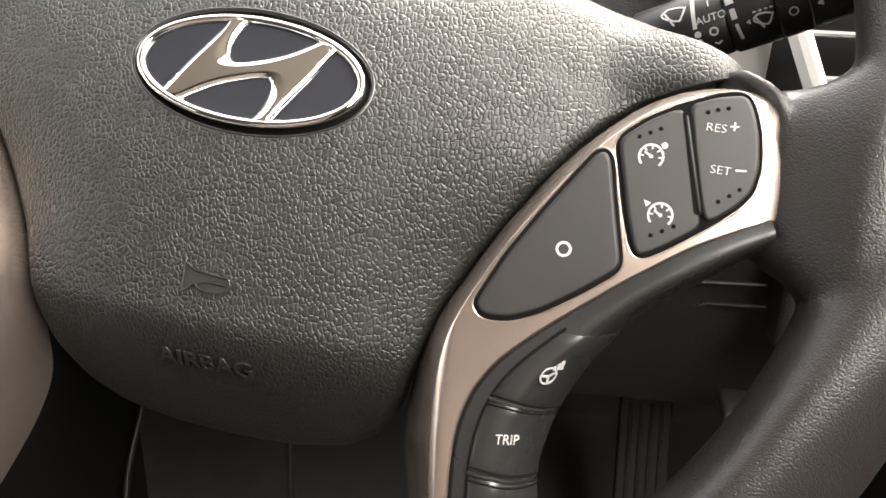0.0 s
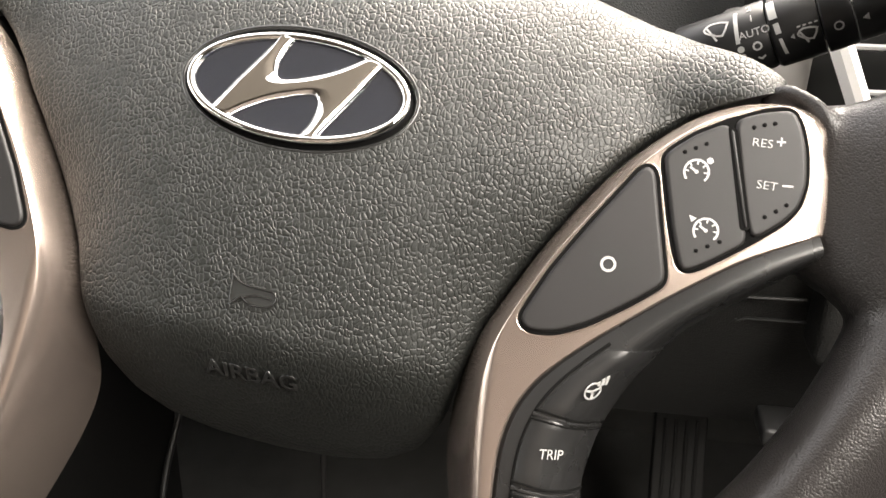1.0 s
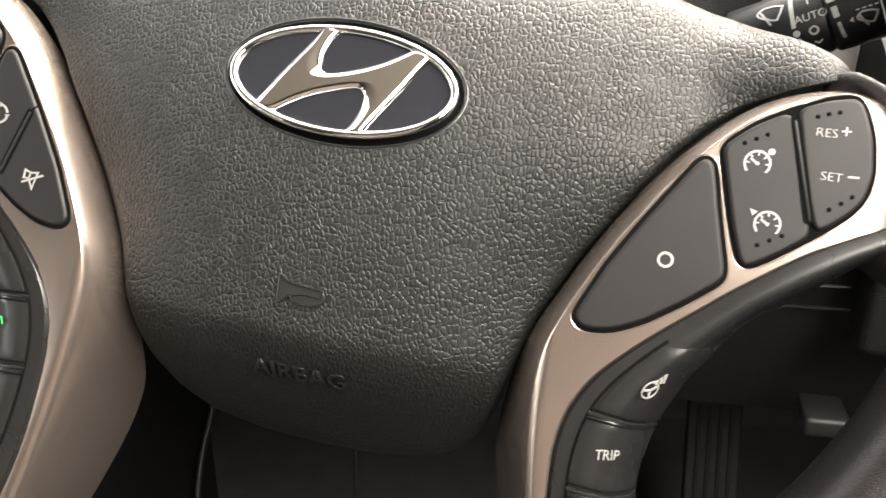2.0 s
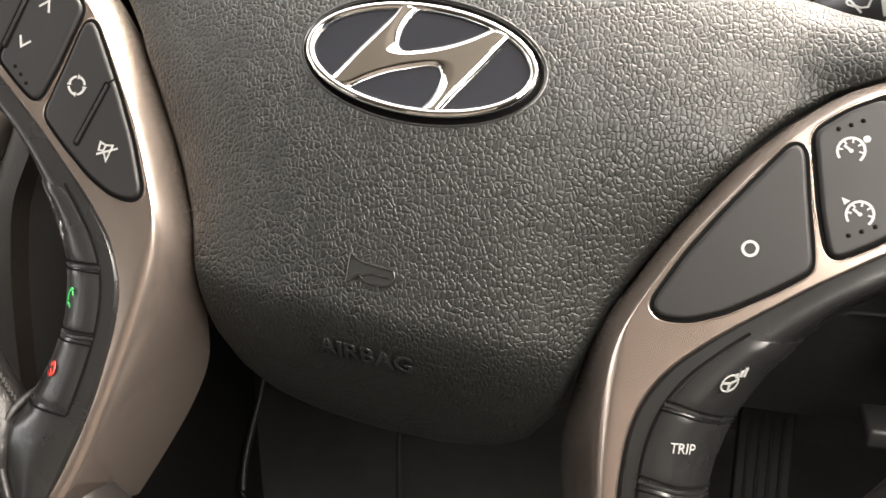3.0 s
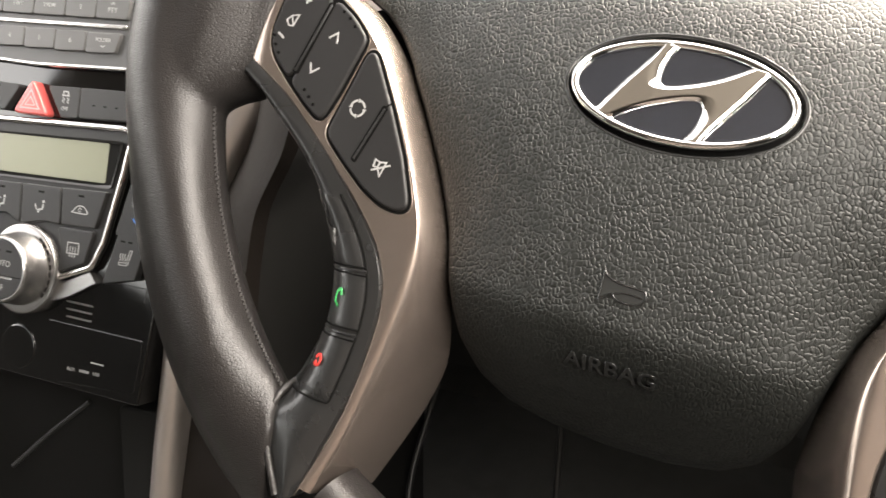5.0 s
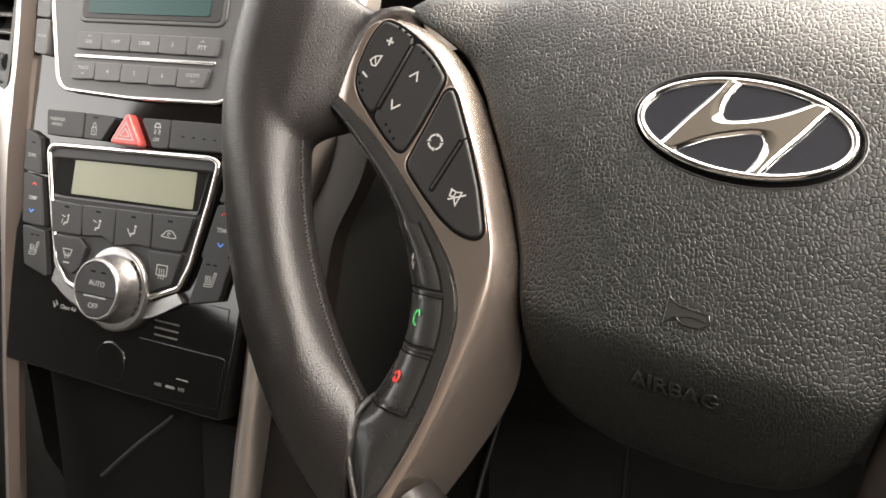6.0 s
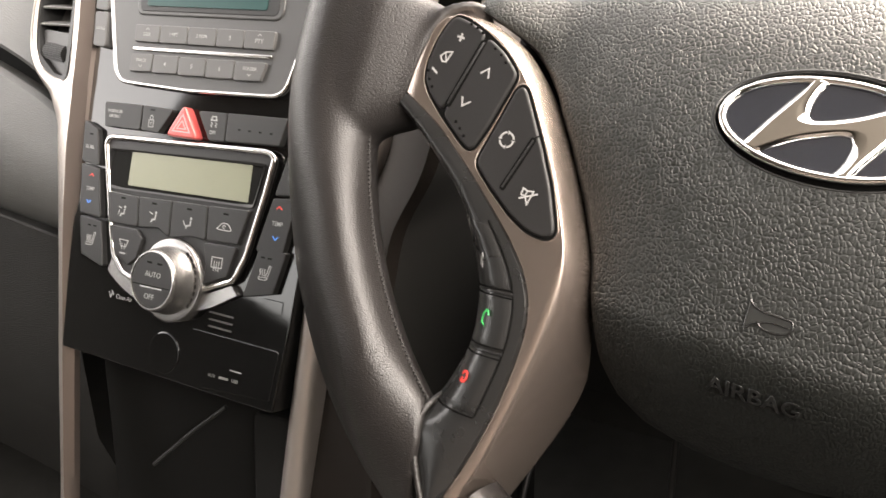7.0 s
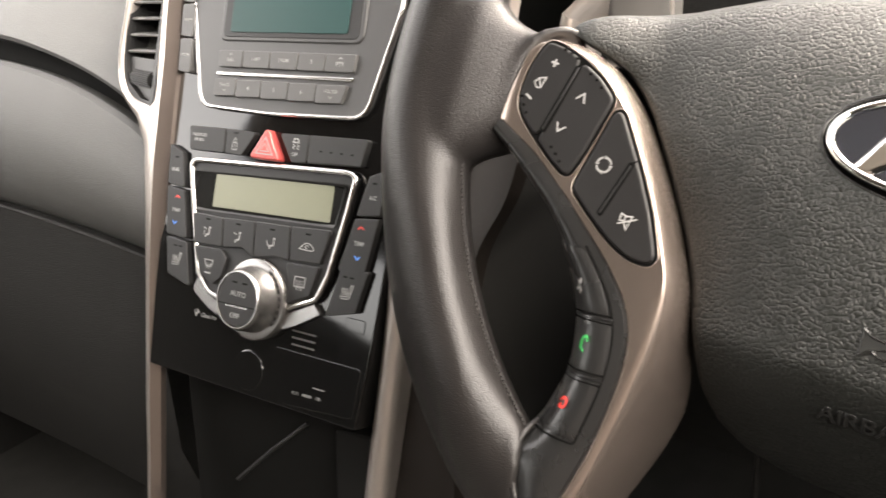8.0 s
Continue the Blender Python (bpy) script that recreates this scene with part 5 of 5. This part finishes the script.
def round_text(text, size, x, y, r):
    ob = lettering(text, size, WHITE, stalk, Matrix())
    for v in ob.data.vertices:
        t, h = (v.co.y + y * MM) / (r * MM), r * MM + v.co.z
        v.co = Vector((v.co.x + x * MM, -h * math.cos(t), h * math.sin(t)))


round_text("AUTO", 2.1, 60.2, 3.0, 9.95)
round_text("1", 2.1, 60.1, 7.4, 9.95)
round_text("2", 2.1, 59.8, 11.2, 9.95)
round_print([(arc(60.1, -0.9, 1.05, 0, 360, 20), 0.5), ([(59.5, -4.2), (60.4, -5.0), (61.5, -4.2)], 0.5)], WHITE, 9.85)
round_print([([(56.1 - 0.07 * i, 11.2 - i) for i in range(11)], 1.1), (arc(55.7, -0.5, 0.95, 0, 340, 12), 0), (arc(55.9, -2.6, 0.7, 0, 340, 12), 0)], WHITE, 9.85)
round_print([([(65.4 + 0.05 * i, 11 - i) for i in range(7)], 2.2), ([(66.0 + 0.08 * i, 3.6 - i) for i in range(4)], 1.5), ([(66.3 + 0.12 * i, -0.8 - i) for i in range(6)], 0.9)], WHITE, 10.3)
fan = [([(0, 0), (0.8, 0.9), (2.1, 1.5), (4.6, 1.2), (6.8, 0.3), (6.0, -1.6), (4.8, -3.4), (3.2, -3.0), (2.0, -2.0)], 0.5), ([(0, 0), (0.4, -1.0), (1.6, -2.0), (2.0, -2.0)], 0.5), ([(0.9, 0.4), (1.8, -1.6), (3.0, -4.4)], 0.55)]
round_print([([(47 + p[0], 8.3 + p[1]) for p in l], w) for l, w in fan], WHITE, 9.85)
round_print([([(70.8 + p[0] * 0.75, -1.0 + p[1] * 0.72) for p in l], w) for l, w in fan] + [([(71.0 + i * 1.5, 0.9), (71.9 + i * 1.5, 0.9)], 0.45) for i in range(4)] + [([(68.9, -1.3), (69.9, -0.5), (69.9, -2.1)], 0)], WHITE, 10.3)
round_print([(arc(81.1, -2.2, 1.1, 0, 360, 18), 0.4)], WHITE, 10.15)
round_print([([(87.0, -2.2), (88.6, -1.2), (88.6, -3.2)], 0)], WHITE, 9.6)

# right end vent
rv = thing("air_vent", "satin silver trimmed end air vent with dark slats", "air vent", pose(0.172, 0.15, 0.628))
bm = bmesh.new()
rings(bm, [[(x - 0.5 * z, y, z) for x, y in ((-1, 6), (0, 0), (1, -5), (4, -7), (7, -5), (8, 0), (8, 6))] for z in range(-50, 61, 10)], False)
bmesh.ops.recalc_face_normals(bm, faces=bm.faces[:])
part("frame", bm, VENT, rv, "satin silver frame")
for i in range(5):
    sb = bmesh.new()
    z0 = -42 + i * 17.5
    rings(sb, [[(x - 0.5 * z0, y, z0 + z) for y, z in ((-2, 0), (-2.2, 1.1), (-1.2, 2.0), (14, -1.6), (14, -3.6))] for x in (7, 90)], True, True, True)
    bmesh.ops.recalc_face_normals(sb, faces=sb.faces[:])
    part("slat", sb, SLAT, rv, "grey slat")
box("housing", -0.03, 0.13, 0.03, 0.06, -0.08, 0.11, GAP, rv, "", 0)
box("surround", 0.128, 0.166, 0.165, 0.20, 0.56, 0.646, PALE, lower, "pale grey dash surround", 0.008)


# ---- footwell ----
def pedal(x, y, z, w, h, tilt, label, arm, thick):
    """A rubber pad on its arm; arm: points of the arm from the pad up, in the car's axes."""
    th = thing("pedal", label, "pedal", pose(x, y, z), group="pedals")
    lean = pose(0, 0, 0, tilt, 0, 0)
    part("pad", plate(rounded([(-w / 2, -h / 2), (w / 2, -h / 2), (w / 2, h / 2), (-w / 2, h / 2)], 5), -8, 4, 2), DARK, th, "dark rubber pad", lean)
    for i in range(4):
        a = -w / 2 + w * (i + 1) / 5
        part("rib", plate(rounded([(a - 1.6, -h / 2 + 6), (a + 1.6, -h / 2 + 6), (a + 1.6, h / 2 - 6), (a - 1.6, h / 2 - 6)], 1), 3, 6, 1), DARK, th, "", lean)
    part("arm", tube([((p[0] - x) * 1000, (p[1] - y) * 1000, (p[2] - z) * 1000) for p in spline(arm, 5)], thick, seg=10), STEEL, th, "steel arm")
    return th


pedal(0.19, 0.42, 0.19, 46, 150, 62, "dark rubber accelerator pedal on its arm", [(0.19, 0.455, 0.25), (0.192, 0.49, 0.32), (0.194, 0.52, 0.40)], 6)
pedal(-0.112, 0.335, 0.10, 62, 48, 55, "dark rubber brake pedal on a steel arm", [(-0.112, 0.340, 0.11), (-0.113, 0.352, 0.17), (-0.116, 0.366, 0.23), (-0.120, 0.40, 0.34), (-0.12, 0.46, 0.45)], 3)
pedal(-0.180, 0.22, 0.10, 50, 44, 55, "dark rubber clutch pedal on a thin arm", [(-0.185, 0.225, 0.11), (-0.200, 0.243, 0.24), (-0.205, 0.262, 0.28), (-0.202, 0.30, 0.33), (-0.2, 0.36, 0.42)], 2.5)


# ---- cabin shell ----
def slab(name, corners, thick, mat, label):
    """A panel through four corners with thickness towards its normal."""
    c = [Vector(p) for p in corners]
    n = (c[1] - c[0]).cross(c[3] - c[0]).normalized() * thick
    bm = bmesh.new()
    rings(bm, [[p * 1000 for p in c], [(p + n) * 1000 for p in c]], True, True, True)
    bmesh.ops.recalc_face_normals(bm, faces=bm.faces[:])
    return tagged(part(name, bm, mat, None, "", None, True), label, name.split("_")[0], kind="structure")


slab("floor", ((-1.15, -1.6, 0.02), (0.45, -1.6, 0.02), (0.45, 0.75, 0.02), (-1.15, 0.75, 0.02)), -0.04, CARPET, "black carpeted car floor")
slab("bulkhead", ((-1.15, 0.75, 0.0), (0.45, 0.75, 0.0), (0.45, 0.62, 0.80), (-1.15, 0.62, 0.80)), -0.03, CARPET, "dark carpeted bulkhead")
slab("dash_top", ((-1.15, 0.24, 0.80), (0.45, 0.24, 0.80), (0.45, 0.80, 0.84), (-1.15, 0.80, 0.84)), -0.03, DASH, "grained dashboard top")
slab("ceiling", ((-1.10, -1.6, 1.26), (0.40, -1.6, 1.26), (0.40, -0.15, 1.26), (-1.10, -0.15, 1.26)), 0.03, LINER, "pale headliner")
slab("wall_rear", ((-1.15, -1.6, 0.0), (0.45, -1.6, 0.0), (0.40, -1.6, 1.26), (-1.10, -1.6, 1.26)), 0.05, SEAT, "dark rear bench wall")
slab("door_left", ((-1.15, -1.6, 0.0), (-1.15, 0.75, 0.0), (-1.15, 0.75, 0.68), (-1.15, -1.6, 0.70)), -0.05, DASHLOW, "dark door panel")
slab("door_right", ((0.45, -1.6, 0.0), (0.45, 0.75, 0.0), (0.45, 0.75, 0.86), (0.45, -1.6, 0.90)), 0.05, DASHLOW, "dark door panel")
slab("wall_behind_seat", ((-0.28, -0.62, 0.05), (0.30, -0.62, 0.05), (0.26, -0.85, 0.95), (-0.24, -0.85, 0.95)), 0.12, SEAT, "dark fabric seat back")
slab("pillar_right", ((0.45, 0.75, 0.84), (0.45, 0.66, 0.84), (0.40, -0.20, 1.28), (0.40, -0.12, 1.28)), 0.05, LINER, "pale windscreen pillar")
slab("pillar_left", ((-1.15, 0.75, 0.84), (-1.15, 0.66, 0.84), (-1.10, -0.20, 1.28), (-1.10, -0.12, 1.28)), 0.05, LINER, "pale windscreen pillar")
slab("wall_rear_left", ((-1.15, -1.6, 0.88), (-1.15, -0.55, 0.88), (-1.10, -0.55, 1.27), (-1.10, -1.6, 1.27)), -0.04, SEAT, "unseen dark wall that blocks light from the rear side")
# added out of view to cut light from the right rear, where the driver sits
slab("wall_rear_right", ((0.45, -1.6, 0.88), (0.45, -0.68, 0.88), (0.40, -0.68, 1.27), (0.40, -1.6, 1.27)), 0.04, SEAT, "unseen dark wall that blocks light from the rear side")
